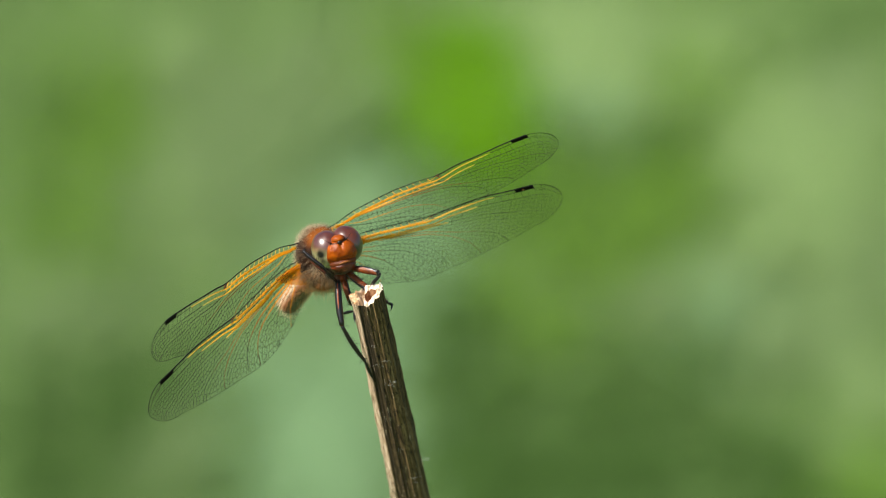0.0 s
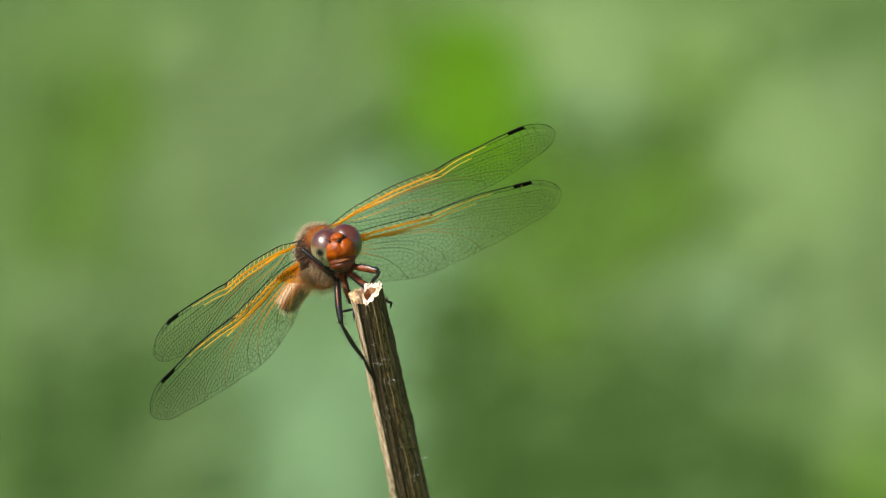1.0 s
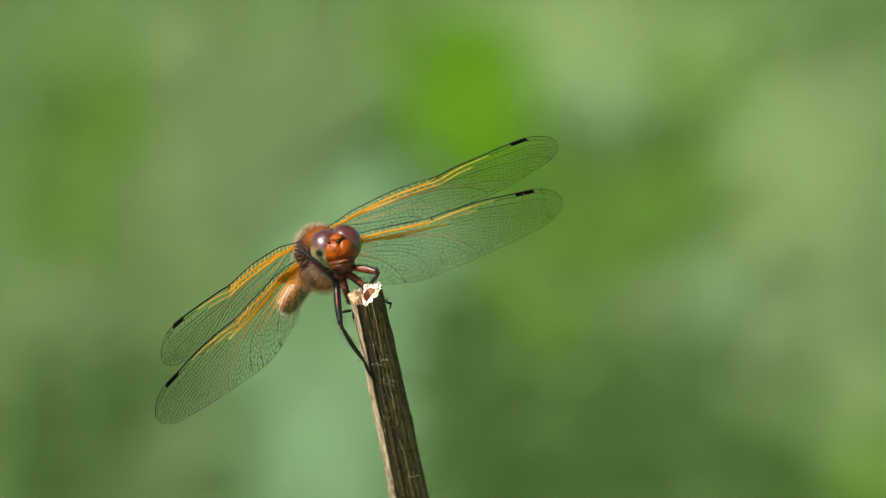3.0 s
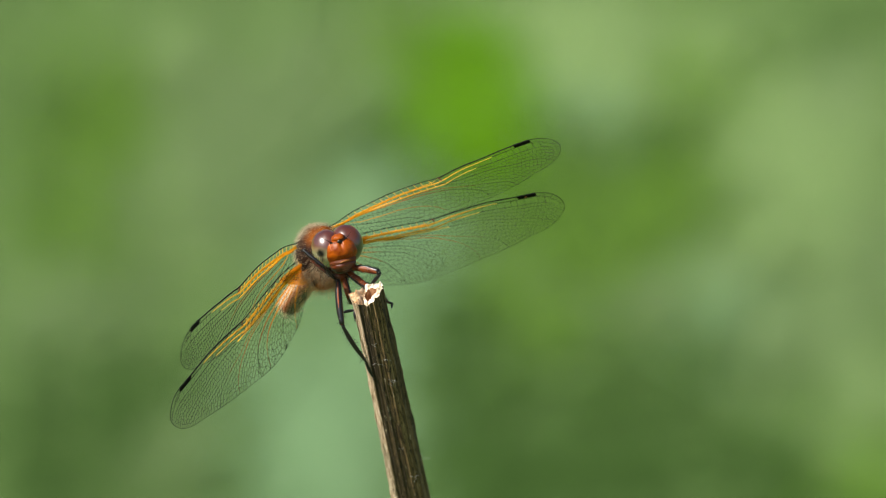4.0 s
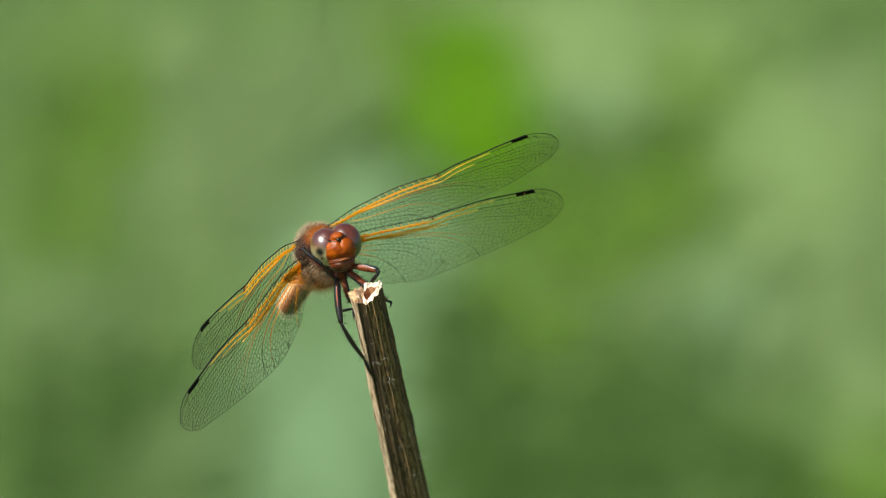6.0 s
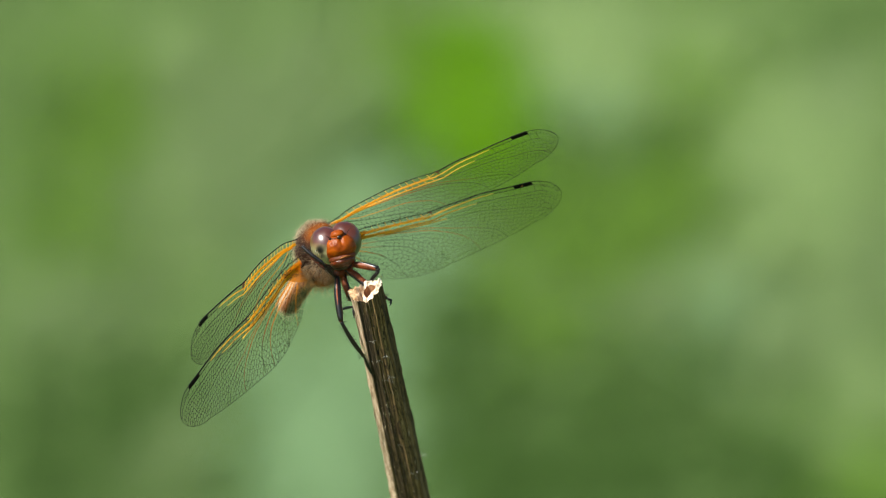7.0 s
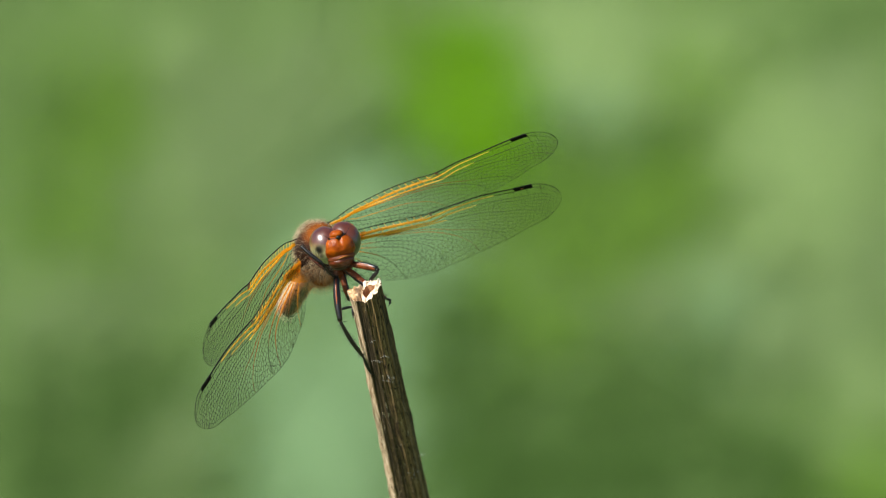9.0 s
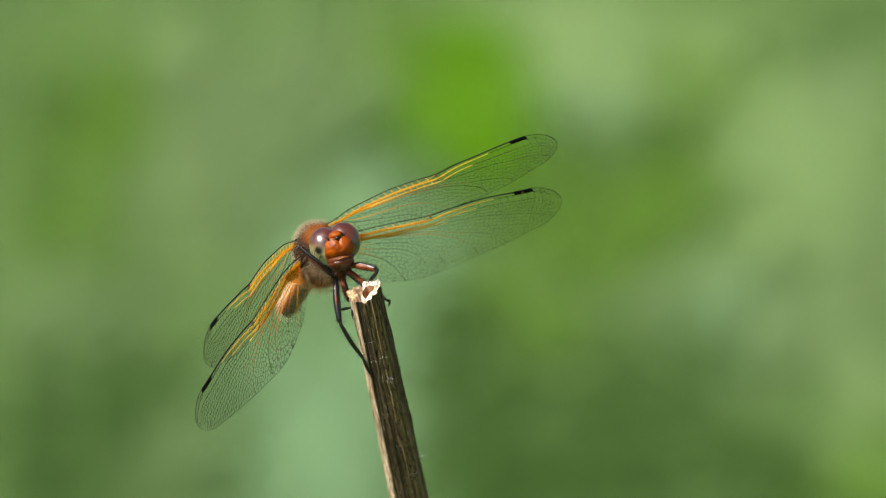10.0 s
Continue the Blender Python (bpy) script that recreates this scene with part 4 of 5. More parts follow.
def leg(points, widths, materials, label, stripe=None, seed=1, stripe_material=None):
    """A jointed leg: upper joint, shin with spines, foot; points in millimetres."""
    rng = random.Random(seed)
    pts = [Vector(p) for p in points]
    names = ["femur", "tibia", "tarsus"]
    top = None
    for i in range(len(pts) - 1):
        a, b = pts[i], pts[i + 1]
        d = (b - a).normalized()
        l = Lump()
        bow = d.orthogonal().normalized() * (b - a).length * 0.03
        w = widths[i]
        l.tube(spline([a, a.lerp(b, 0.5) + bow, b], 6), [w * (0.75 + 0.4 * math.sin(k / 12 * math.pi)) for k in range(13)], 10)
        if i == 0 and stripe:
            band = Lump()
            thin = 0.5 if stripe_material else 1.0
            o = Vector(stripe).normalized() * w * (0.86 if stripe_material else 0.62)
            band.tube(spline([a.lerp(b, 0.06) + o, a.lerp(b, 0.5) + bow + o, b + o * 0.3], 6), [thin * w * (0.36 + 0.48 * math.sin((0.12 + 0.8 * k / 12) * math.pi / 2)) for k in range(13)], 10)
        spines, hair = [], Lump()
        for k in range(12 if i < 2 and (b - a).length > 2.5 else 0):
            t = 0.05 + 0.9 * k / 11
            for s in (-1, 1):
                n = d.orthogonal().normalized()
                n.rotate(Matrix.Rotation(rng.gauss(0.6 * s, 0.5) + (0 if s > 0 else math.pi), 3, d))
                ln = (0.75 if i else 0.5) * rng.uniform(0.7, 1.2)
                way = n * ln + d * ln * 0.6
                spines.append((a.lerp(b, t) + n * w * 0.8, way))
        for k in range(46 if i == 0 and (b - a).length > 2.5 else 0):
            n = d.orthogonal().normalized()
            n.rotate(Matrix.Rotation(rng.uniform(0, math.tau), 3, d))
            q = a.lerp(b, rng.uniform(0.05, 0.95))
            ln = rng.uniform(0.5, 1.0)
            hair.tube([q + n * w * 0.8, q + n * (w + ln) + d * ln * 0.4], [0.014, 0.006], 4)
        me = l.mesh(names[min(i, 2)], materials[i])
        if top is None:
            top = part("leg", me, dragonfly, label)
        else:
            part(names[min(i, 2)], me, top)
        if i == 0 and stripe:
            part("stripe", band.mesh("stripe", stripe_material or BLACK), top, "stripe of another colour along the thigh")
        for q, way in spines:
            spine = part("bristle", BRISTLE, top)
            turned = way.to_track_quat("Z", "Y").to_matrix().to_4x4()
            spine.matrix_basis = Matrix.Translation(q * 0.001) @ turned @ Matrix.Diagonal((1, 1, way.length, 1))
        if hair.v:
            part("leg_hair", hair.mesh("leg_hair", BLACK), top, "fine black hair", "stuff")
        if i == len(pts) - 2:
            for s in (-1, 1):
                n = d.orthogonal().normalized() * s
                claw = Lump()
                claw.tube(spline([b, b + d * 0.3 + n * 0.15, b + d * 0.35 + n * 0.4], 3), [0.06, 0.055, 0.05, 0.04, 0.03, 0.02, 0.01], 5)
                part("claw", claw.mesh("claw", BLACK), top)
    return top


leg([(-4.47, 2.00, 1.83), (-3.86, 0.00, -4.58), (-0.61, 2.60, -9.72), (0.50, 4.00, -12.18)], [0.46, 0.29, 0.20], [BLACK, BLACK, BLACK], "long black and reddish leg stretched down the stalk", (-0.15, -1, 0), seed=2, stripe_material=LEG_ORANGE)
leg([(-4.55, 2.00, 1.59), (-6.45, -0.80, 3.75), (-9.45, 0.00, 6.15), (-6.15, -0.60, 2.85)], [0.22, 0.27, 0.22], [BLACK, BLACK, LEG_RED], "black foreleg folded up against the eye", seed=3)
leg([(-2.54, 2.00, 3.61), (1.36, 0.50, 2.89), (1.52, 0.40, 2.57), (0.30, 1.30, 1.11)], [0.44, 0.32, 0.26], [LEG_ORANGE, BLACK, BLACK], "bent reddish leg gripping the stalk's rim", (0.5, -0.4, 0.8), seed=4)
leg([(-3.37, 3.00, 3.04), (-0.28, 2.00, 0.62), (0.85, 2.00, 0.30)], [0.44, 0.24], [LEG_ORANGE, BLACK], "reddish leg reaching to the broken rim", (-0.4, -0.5, -0.8), seed=5)
leg([(-3.71, 4.00, 2.39), (-2.57, 3.50, -1.65), (-2.79, 2.50, -0.83), (-2.11, 1.00, -0.49)], [0.40, 0.24, 0.2], [LEG_ORANGE, BLACK, BLACK], "dark leg behind the stalk's edge", (1, -0.4, 0), seed=6)
leg([(-4.01, 3.00, -2.94), (-2.13, 1.80, -2.52), (-2.04, 1.60, -3.81)], [0.2, 0.16], [BLACK, BLACK], "black foot hooked round the stalk", seed=7)
leg([(-1.14, 5.00, 1.57), (2.60, 4.00, -1.40), (3.30, 2.50, -1.55), (3.15, 1.80, -2.15)], [0.3, 0.18, 0.14], [LEG_RED, BLACK, BLACK], "dark foot showing past the stalk's far side", seed=8)

# ---- plants of the bank; their leaf tones carry its bright and shaded patches ----
herb(0.047, 5.293, 0.814, 0.050, 760, LEAF_VIVID, "leafy plant with vivid sunlit green leaves", seed=60)
herb(-0.034, 5.301, 0.828, 0.053, 78, LEAF_YELLOW, "leafy plant with fresh yellow-green leaves", seed=62)
herb(-0.066, 5.342, 0.901, 0.053, 65, LEAF_YELLOW, "leafy plant with fresh yellow-green leaves", seed=63)
herb(0.202, 5.332, 0.884, 0.068, 624, LEAF_LIGHT, "leafy plant with light sunlit green leaves", seed=64)
herb(0.248, 5.305, 0.836, 0.049, 208, LEAF_LIGHT, "leafy plant with light sunlit green leaves", seed=65)
herb(0.216, 5.287, 0.804, 0.046, 104, LEAF_PALE, "leafy plant with pale bluish-green leaves", seed=66)
herb(0.480, 5.274, 0.780, 0.065, 135, LEAF_LIGHT, "leafy plant with light sunlit green leaves", seed=67)
herb(0.439, 5.238, 0.717, 0.046, 115, LEAF_LIGHT, "leafy plant with light sunlit green leaves", seed=68)
herb(0.511, 5.229, 0.701, 0.065, 290, LEAF_LIGHT, "leafy plant with light sunlit green leaves", seed=69)
herb(0.534, 5.186, 0.624, 0.049, 70, LEAF_LIGHT, "leafy plant with light sunlit green leaves", seed=70)
herb(0.453, 5.181, 0.616, 0.046, 60, LEAF_LIGHT, "leafy plant with light sunlit green leaves", seed=71)
herb(0.552, 5.292, 0.812, 0.038, 156, LEAF_GREY, "leafy plant with dull greyish-green leaves", seed=73)
herb(-0.111, 5.203, 0.655, 0.075, 240, LEAF_PALE, "leafy plant with pale bluish-green leaves", seed=74)
herb(-0.160, 5.022, 0.332, 0.080, 494, LEAF_PALE, "leafy plant with pale bluish-green leaves", seed=75)
herb(-0.101, 5.097, 0.465, 0.065, 150, LEAF_PALE, "leafy plant with pale bluish-green leaves", seed=77)
herb(-0.273, 5.207, 0.662, 0.076, 143, LEAF_GREY, "leafy plant with dull greyish-green leaves", seed=78)
herb(-0.365, 5.319, 0.860, 0.068, 78, LEAF_GREY, "leafy plant with dull greyish-green leaves", seed=79)
herb(-0.191, 5.310, 0.844, 0.068, 117, LEAF_GREY, "leafy plant with dull greyish-green leaves", seed=80)
herb(0.266, 5.203, 0.655, 0.068, 155, LEAF_YELLOW, "leafy plant with fresh yellow-green leaves", seed=81)
herb(0.175, 5.229, 0.701, 0.060, 125, LEAF_YELLOW, "leafy plant with fresh yellow-green leaves", seed=82)
herb(0.570, 5.009, 0.310, 0.053, 30, LEAF_YELLOW, "leafy plant with fresh yellow-green leaves", seed=83)
herb(0.572, 5.067, 0.413, 0.049, 91, LEAF_LIGHT, "leafy plant with light sunlit green leaves", seed=84)
herb(0.176, 5.256, 0.748, 0.053, 156, LEAF_DARK, "leafy plant with leaves coloured dark green for a dim part of the bank", seed=86)
herb(0.265, 5.014, 0.318, 0.084, 150, LEAF_DARK, "leafy plant with leaves coloured dark green for a dim part of the bank", seed=87)
herb(-0.453, 5.049, 0.380, 0.050, 90, LEAF_DARK, "leafy plant with leaves coloured dark green for a dim part of the bank", seed=88)
herb(-0.531, 5.005, 0.303, 0.068, 104, LEAF_DARK, "leafy plant with leaves coloured dark green for a dim part of the bank", seed=89)
herb(0.012, 5.084, 0.442, 0.061, 22, LEAF_DARK, "leafy plant with leaves coloured dark green for a dim part of the bank", seed=90)
herb(0.207, 5.063, 0.405, 0.068, 45, LEAF_DARK, "leafy plant with leaves coloured dark green for a dim part of the bank", seed=91)
herb(0.116, 5.005, 0.303, 0.046, 80, LEAF_DARK, "leafy plant with leaves coloured dark green for a dim part of the bank", seed=92)
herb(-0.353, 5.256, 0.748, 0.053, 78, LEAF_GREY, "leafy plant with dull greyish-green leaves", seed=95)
herb(0.034, 5.002, 0.296, 0.046, 115, LEAF_DARK, "leafy plant with leaves coloured dark green for a dim part of the bank", seed=96)
herb(0.458, 5.005, 0.303, 0.061, 143, LEAF_DARK, "leafy plant with leaves coloured dark green for a dim part of the bank", seed=97)
herb(0.294, 5.134, 0.532, 0.053, 78, LEAF_GREY, "leafy plant with dull greyish-green leaves", seed=98)
herb(0.394, 5.156, 0.570, 0.053, 78, LEAF_GREY, "leafy plant with dull greyish-green leaves", seed=99)
herb(0.544, 5.122, 0.510, 0.061, 130, LEAF_GREY, "leafy plant with dull greyish-green leaves", seed=100)
herb(-0.072, 5.173, 0.601, 0.060, 125, LEAF_PALE, "leafy plant with pale bluish-green leaves", seed=101)
herb(0.455, 5.111, 0.491, 0.060, 160, LEAF_GREY, "leafy plant with dull greyish-green leaves", seed=103)
herb(-0.559, 5.221, 0.686, 0.070, 22, LEAF_DARK, "leafy plant with leaves coloured dark green for a dim part of the bank", seed=104)
herb(-0.499, 5.147, 0.555, 0.070, 25, LEAF_DARK, "leafy plant with leaves coloured dark green for a dim part of the bank", seed=105)
herb(-0.356, 5.067, 0.413, 0.060, 45, LEAF_DARK, "leafy plant with leaves coloured dark green for a dim part of the bank", seed=106)
herb(-0.554, 5.084, 0.442, 0.060, 22, LEAF_DARK, "leafy plant with leaves coloured dark green for a dim part of the bank", seed=107)
herb(-0.354, 5.022, 0.332, 0.050, 130, LEAF_GREY, "leafy plant with dull greyish-green leaves", seed=109)
herb(-0.003, 5.177, 0.608, 0.060, 40, LEAF_PALE, "leafy plant with pale bluish-green leaves", seed=121)
herb(-0.187, 5.160, 0.578, 0.050, 60, LEAF_PALE, "leafy plant with pale bluish-green leaves", seed=123)
herb(0.121, 5.221, 0.686, 0.065, 90, LEAF_YELLOW, "leafy plant with fresh yellow-green leaves", seed=124)
herb(0.166, 5.181, 0.616, 0.065, 40, LEAF_YELLOW, "leafy plant with fresh yellow-green leaves", seed=125)
herb(0.052, 5.310, 0.844, 0.060, 110, LEAF_VIVID, "leafy plant with vivid sunlit green leaves", seed=126)
herb(-0.300, 5.287, 0.804, 0.060, 90, LEAF_GREY, "leafy plant with dull greyish-green leaves", seed=131)
herb(-0.190, 5.271, 0.776, 0.050, 120, LEAF_GREY, "leafy plant with dull greyish-green leaves", seed=151)
herb(0.076, 5.145, 0.551, 0.050, 40, LEAF_YELLOW, "leafy plant with fresh yellow-green leaves", seed=152)
herb(0.385, 5.130, 0.525, 0.055, 60, LEAF_PALE, "leafy plant with pale bluish-green leaves", seed=153)
herb(-0.412, 5.216, 0.678, 0.060, 60, LEAF_GREY, "leafy plant with dull greyish-green leaves", seed=154)
herb(-0.244, 5.260, 0.756, 0.050, 60, LEAF_GREY, "leafy plant with dull greyish-green leaves", seed=155)
herb(-0.454, 5.293, 0.815, 0.085, 110, LEAF_YELLOW, "leafy plant with fresh yellow-green leaves", seed=200)
herb(-0.454, 5.248, 0.734, 0.085, 80, LEAF_YELLOW, "leafy plant with fresh yellow-green leaves", seed=202)
herb(-0.141, 5.297, 0.822, 0.070, 50, LEAF_LIGHT, "leafy plant with light sunlit green leaves", seed=203)
herb(-0.072, 5.304, 0.834, 0.060, 50, LEAF_GREY, "leafy plant with dull greyish-green leaves", seed=204)
herb(0.165, 5.323, 0.868, 0.070, 150, LEAF_LIGHT, "leafy plant with light sunlit green leaves", seed=205)
herb(0.176, 5.291, 0.811, 0.060, 50, LEAF_PALE, "leafy plant with pale bluish-green leaves", seed=206)
herb(0.280, 5.261, 0.757, 0.060, 60, LEAF_DARK, "leafy plant with leaves coloured dark green for a dim part of the bank", seed=207)
herb(0.310, 5.239, 0.719, 0.060, 45, LEAF_YELLOW, "leafy plant with fresh yellow-green leaves", seed=208)
herb(-0.469, 5.205, 0.658, 0.080, 50, LEAF_YELLOW, "leafy plant with fresh yellow-green leaves", seed=209)
herb(-0.347, 5.169, 0.593, 0.070, 25, LEAF_LIGHT, "leafy plant with light sunlit green leaves", seed=211)
herb(-0.454, 5.130, 0.524, 0.080, 50, LEAF_GREY, "leafy plant with dull greyish-green leaves", seed=212)
herb(-0.553, 5.130, 0.524, 0.070, 60, LEAF_GREY, "leafy plant with dull greyish-green leaves", seed=213)
herb(-0.538, 5.061, 0.402, 0.080, 28, LEAF_DARK, "leafy plant with leaves coloured dark green for a dim part of the bank", seed=214)
herb(-0.454, 5.087, 0.448, 0.070, 28, LEAF_DARK, "leafy plant with leaves coloured dark green for a dim part of the bank", seed=215)
herb(-0.270, 5.014, 0.318, 0.060, 50, LEAF_DARK, "leafy plant with leaves coloured dark green for a dim part of the bank", seed=216)
herb(-0.011, 5.087, 0.448, 0.050, 42, LEAF_DARK, "leafy plant with leaves coloured dark green for a dim part of the bank", seed=217)
herb(0.157, 5.121, 0.509, 0.070, 20, LEAF_YELLOW, "leafy plant with fresh yellow-green leaves", seed=219)
herb(0.337, 5.212, 0.670, 0.060, 80, LEAF_YELLOW, "leafy plant with fresh yellow-green leaves", seed=220)
herb(0.241, 5.171, 0.597, 0.060, 35, LEAF_YELLOW, "leafy plant with fresh yellow-green leaves", seed=221)
herb(0.253, 5.087, 0.448, 0.070, 25, LEAF_DARK, "leafy plant with leaves coloured dark green for a dim part of the bank", seed=222)
herb(0.337, 5.082, 0.440, 0.070, 60, LEAF_DARK, "leafy plant with leaves coloured dark green for a dim part of the bank", seed=223)
herb(0.547, 5.005, 0.303, 0.060, 60, LEAF_YELLOW, "leafy plant with fresh yellow-green leaves", seed=225)
herb(-0.148, 5.033, 0.352, 0.070, 140, LEAF_PALE, "leafy plant with pale bluish-green leaves", seed=226)
herb(-0.141, 4.999, 0.291, 0.060, 140, LEAF_PALE, "leafy plant with pale bluish-green leaves", seed=227)
herb(0.138, 5.220, 0.685, 0.050, 60, LEAF_DARK, "leafy plant with leaves coloured dark green for a dim part of the bank", seed=228)
herb(0.581, 5.270, 0.773, 0.050, 120, LEAF_LIGHT, "leafy plant with light sunlit green leaves", seed=229)
herb(0.585, 5.177, 0.608, 0.070, 120, LEAF_GREY, "leafy plant with dull greyish-green leaves", seed=230)
herb(0.034, 5.283, 0.796, 0.055, 1100, LEAF_VIVID, "leafy plant with vivid sunlit green leaves", seed=231)
herb(0.050, 5.259, 0.754, 0.040, 110, LEAF_VIVID, "leafy plant with vivid sunlit green leaves", seed=232)
herb(-0.370, 5.220, 0.685, 0.060, 50, LEAF_LIGHT, "leafy plant with light sunlit green leaves", seed=300)
herb(0.173, 5.338, 0.895, 0.055, 110, LEAF_LIGHT, "leafy plant with light sunlit green leaves", seed=301)
herb(0.348, 5.315, 0.853, 0.060, 90, LEAF_YELLOW, "leafy plant with fresh yellow-green leaves", seed=302)
herb(0.364, 5.336, 0.891, 0.050, 60, LEAF_LIGHT, "leafy plant with light sunlit green leaves", seed=303)
herb(0.558, 5.341, 0.899, 0.060, 30, LEAF_DARK, "leafy plant with leaves coloured dark green for a dim part of the bank", seed=304)
herb(0.532, 5.018, 0.326, 0.060, 40, LEAF_LIGHT, "leafy plant with light sunlit green leaves", seed=306)
herb(0.570, 4.995, 0.284, 0.050, 70, LEAF_YELLOW, "leafy plant with fresh yellow-green leaves", seed=307)
herb(0.005, 5.255, 0.746, 0.035, 40, LEAF_DARK, "leafy plant with leaves coloured dark green for a dim part of the bank", seed=308)
herb(-0.507, 5.139, 0.540, 0.070, 60, LEAF_LIGHT, "leafy plant with light sunlit green leaves", seed=308)
herb(-0.507, 5.263, 0.761, 0.070, 70, LEAF_YELLOW, "leafy plant with fresh yellow-green leaves", seed=310)
herb(-0.553, 5.289, 0.807, 0.060, 30, LEAF_DARK, "leafy plant with leaves coloured dark green for a dim part of the bank", seed=311)
herb(0.345, 5.306, 0.838, 0.060, 90, LEAF_YELLOW, "leafy plant with fresh yellow-green leaves", seed=400)
herb(0.348, 5.328, 0.876, 0.050, 70, LEAF_LIGHT, "leafy plant with light sunlit green leaves", seed=401)
herb(-0.339, 5.224, 0.692, 0.060, 90, LEAF_GREY, "leafy plant with dull greyish-green leaves", seed=402)
herb(-0.316, 5.246, 0.731, 0.050, 60, LEAF_GREY, "leafy plant with dull greyish-green leaves", seed=403)
herb(-0.515, 5.199, 0.647, 0.060, 90, LEAF_YELLOW, "leafy plant with fresh yellow-green leaves", seed=404)
herb(0.138, 5.115, 0.498, 0.055, 40, LEAF_YELLOW, "leafy plant with fresh yellow-green leaves", seed=406)
herb(0.291, 5.257, 0.750, 0.050, 70, LEAF_DARK, "leafy plant with leaves coloured dark green for a dim part of the bank", seed=408)
herb(-0.217, 5.078, 0.433, 0.060, 80, LEAF_PALE, "leafy plant with pale bluish-green leaves", seed=500)
herb(-0.370, 5.018, 0.326, 0.060, 50, LEAF_DARK, "leafy plant with leaves coloured dark green for a dim part of the bank", seed=501)
herb(0.058, 5.018, 0.326, 0.070, 60, LEAF_DARK, "leafy plant with leaves coloured dark green for a dim part of the bank", seed=502)
herb(0.203, 5.010, 0.310, 0.070, 80, LEAF_DARK, "leafy plant with leaves coloured dark green for a dim part of the bank", seed=503)
herb(0.364, 5.014, 0.318, 0.070, 60, LEAF_DARK, "leafy plant with leaves coloured dark green for a dim part of the bank", seed=504)
herb(0.089, 5.070, 0.417, 0.060, 40, LEAF_DARK, "leafy plant with leaves coloured dark green for a dim part of the bank", seed=505)
herb(0.016, 5.104, 0.479, 0.045, 55, LEAF_DARK, "leafy plant with leaves coloured dark green for a dim part of the bank", seed=600)
herb(0.016, 5.057, 0.394, 0.050, 55, LEAF_DARK, "leafy plant with leaves coloured dark green for a dim part of the bank", seed=601)
herb(0.012, 5.018, 0.326, 0.050, 40, LEAF_DARK, "leafy plant with leaves coloured dark green for a dim part of the bank", seed=602)
herb(-0.110, 5.270, 0.773, 0.050, 50, LEAF_DARK, "leafy plant with leaves coloured dark green for a dim part of the bank", seed=603)
herb(-0.186, 5.259, 0.754, 0.050, 40, LEAF_DARK, "leafy plant with leaves coloured dark green for a dim part of the bank", seed=604)
herb(0.165, 5.007, 0.307, 0.060, 50, LEAF_DARK, "leafy plant with leaves coloured dark green for a dim part of the bank", seed=605)
herb(-0.110, 5.031, 0.349, 0.050, 90, LEAF_PALE, "leafy plant with pale bluish-green leaves", seed=606)
herb(-0.377, 5.323, 0.868, 0.060, 50, LEAF_LIGHT, "leafy plant with light sunlit green leaves", seed=607)
herb(-0.049, 5.249, 0.737, 0.050, 35, LEAF_DARK, "leafy plant with leaves coloured dark green for a dim part of the bank", seed=700)
herb(0.012, 5.139, 0.540, 0.050, 45, LEAF_DARK, "leafy plant with leaves coloured dark green for a dim part of the bank", seed=710)


# ---- what moves ----
def turn(v):
    """A turn from a vector of degrees along its axis."""
    v = Vector(v)
    return Matrix.Rotation(radians(v.length), 4, v.normalized()) if v.length > 1e-6 else Matrix()


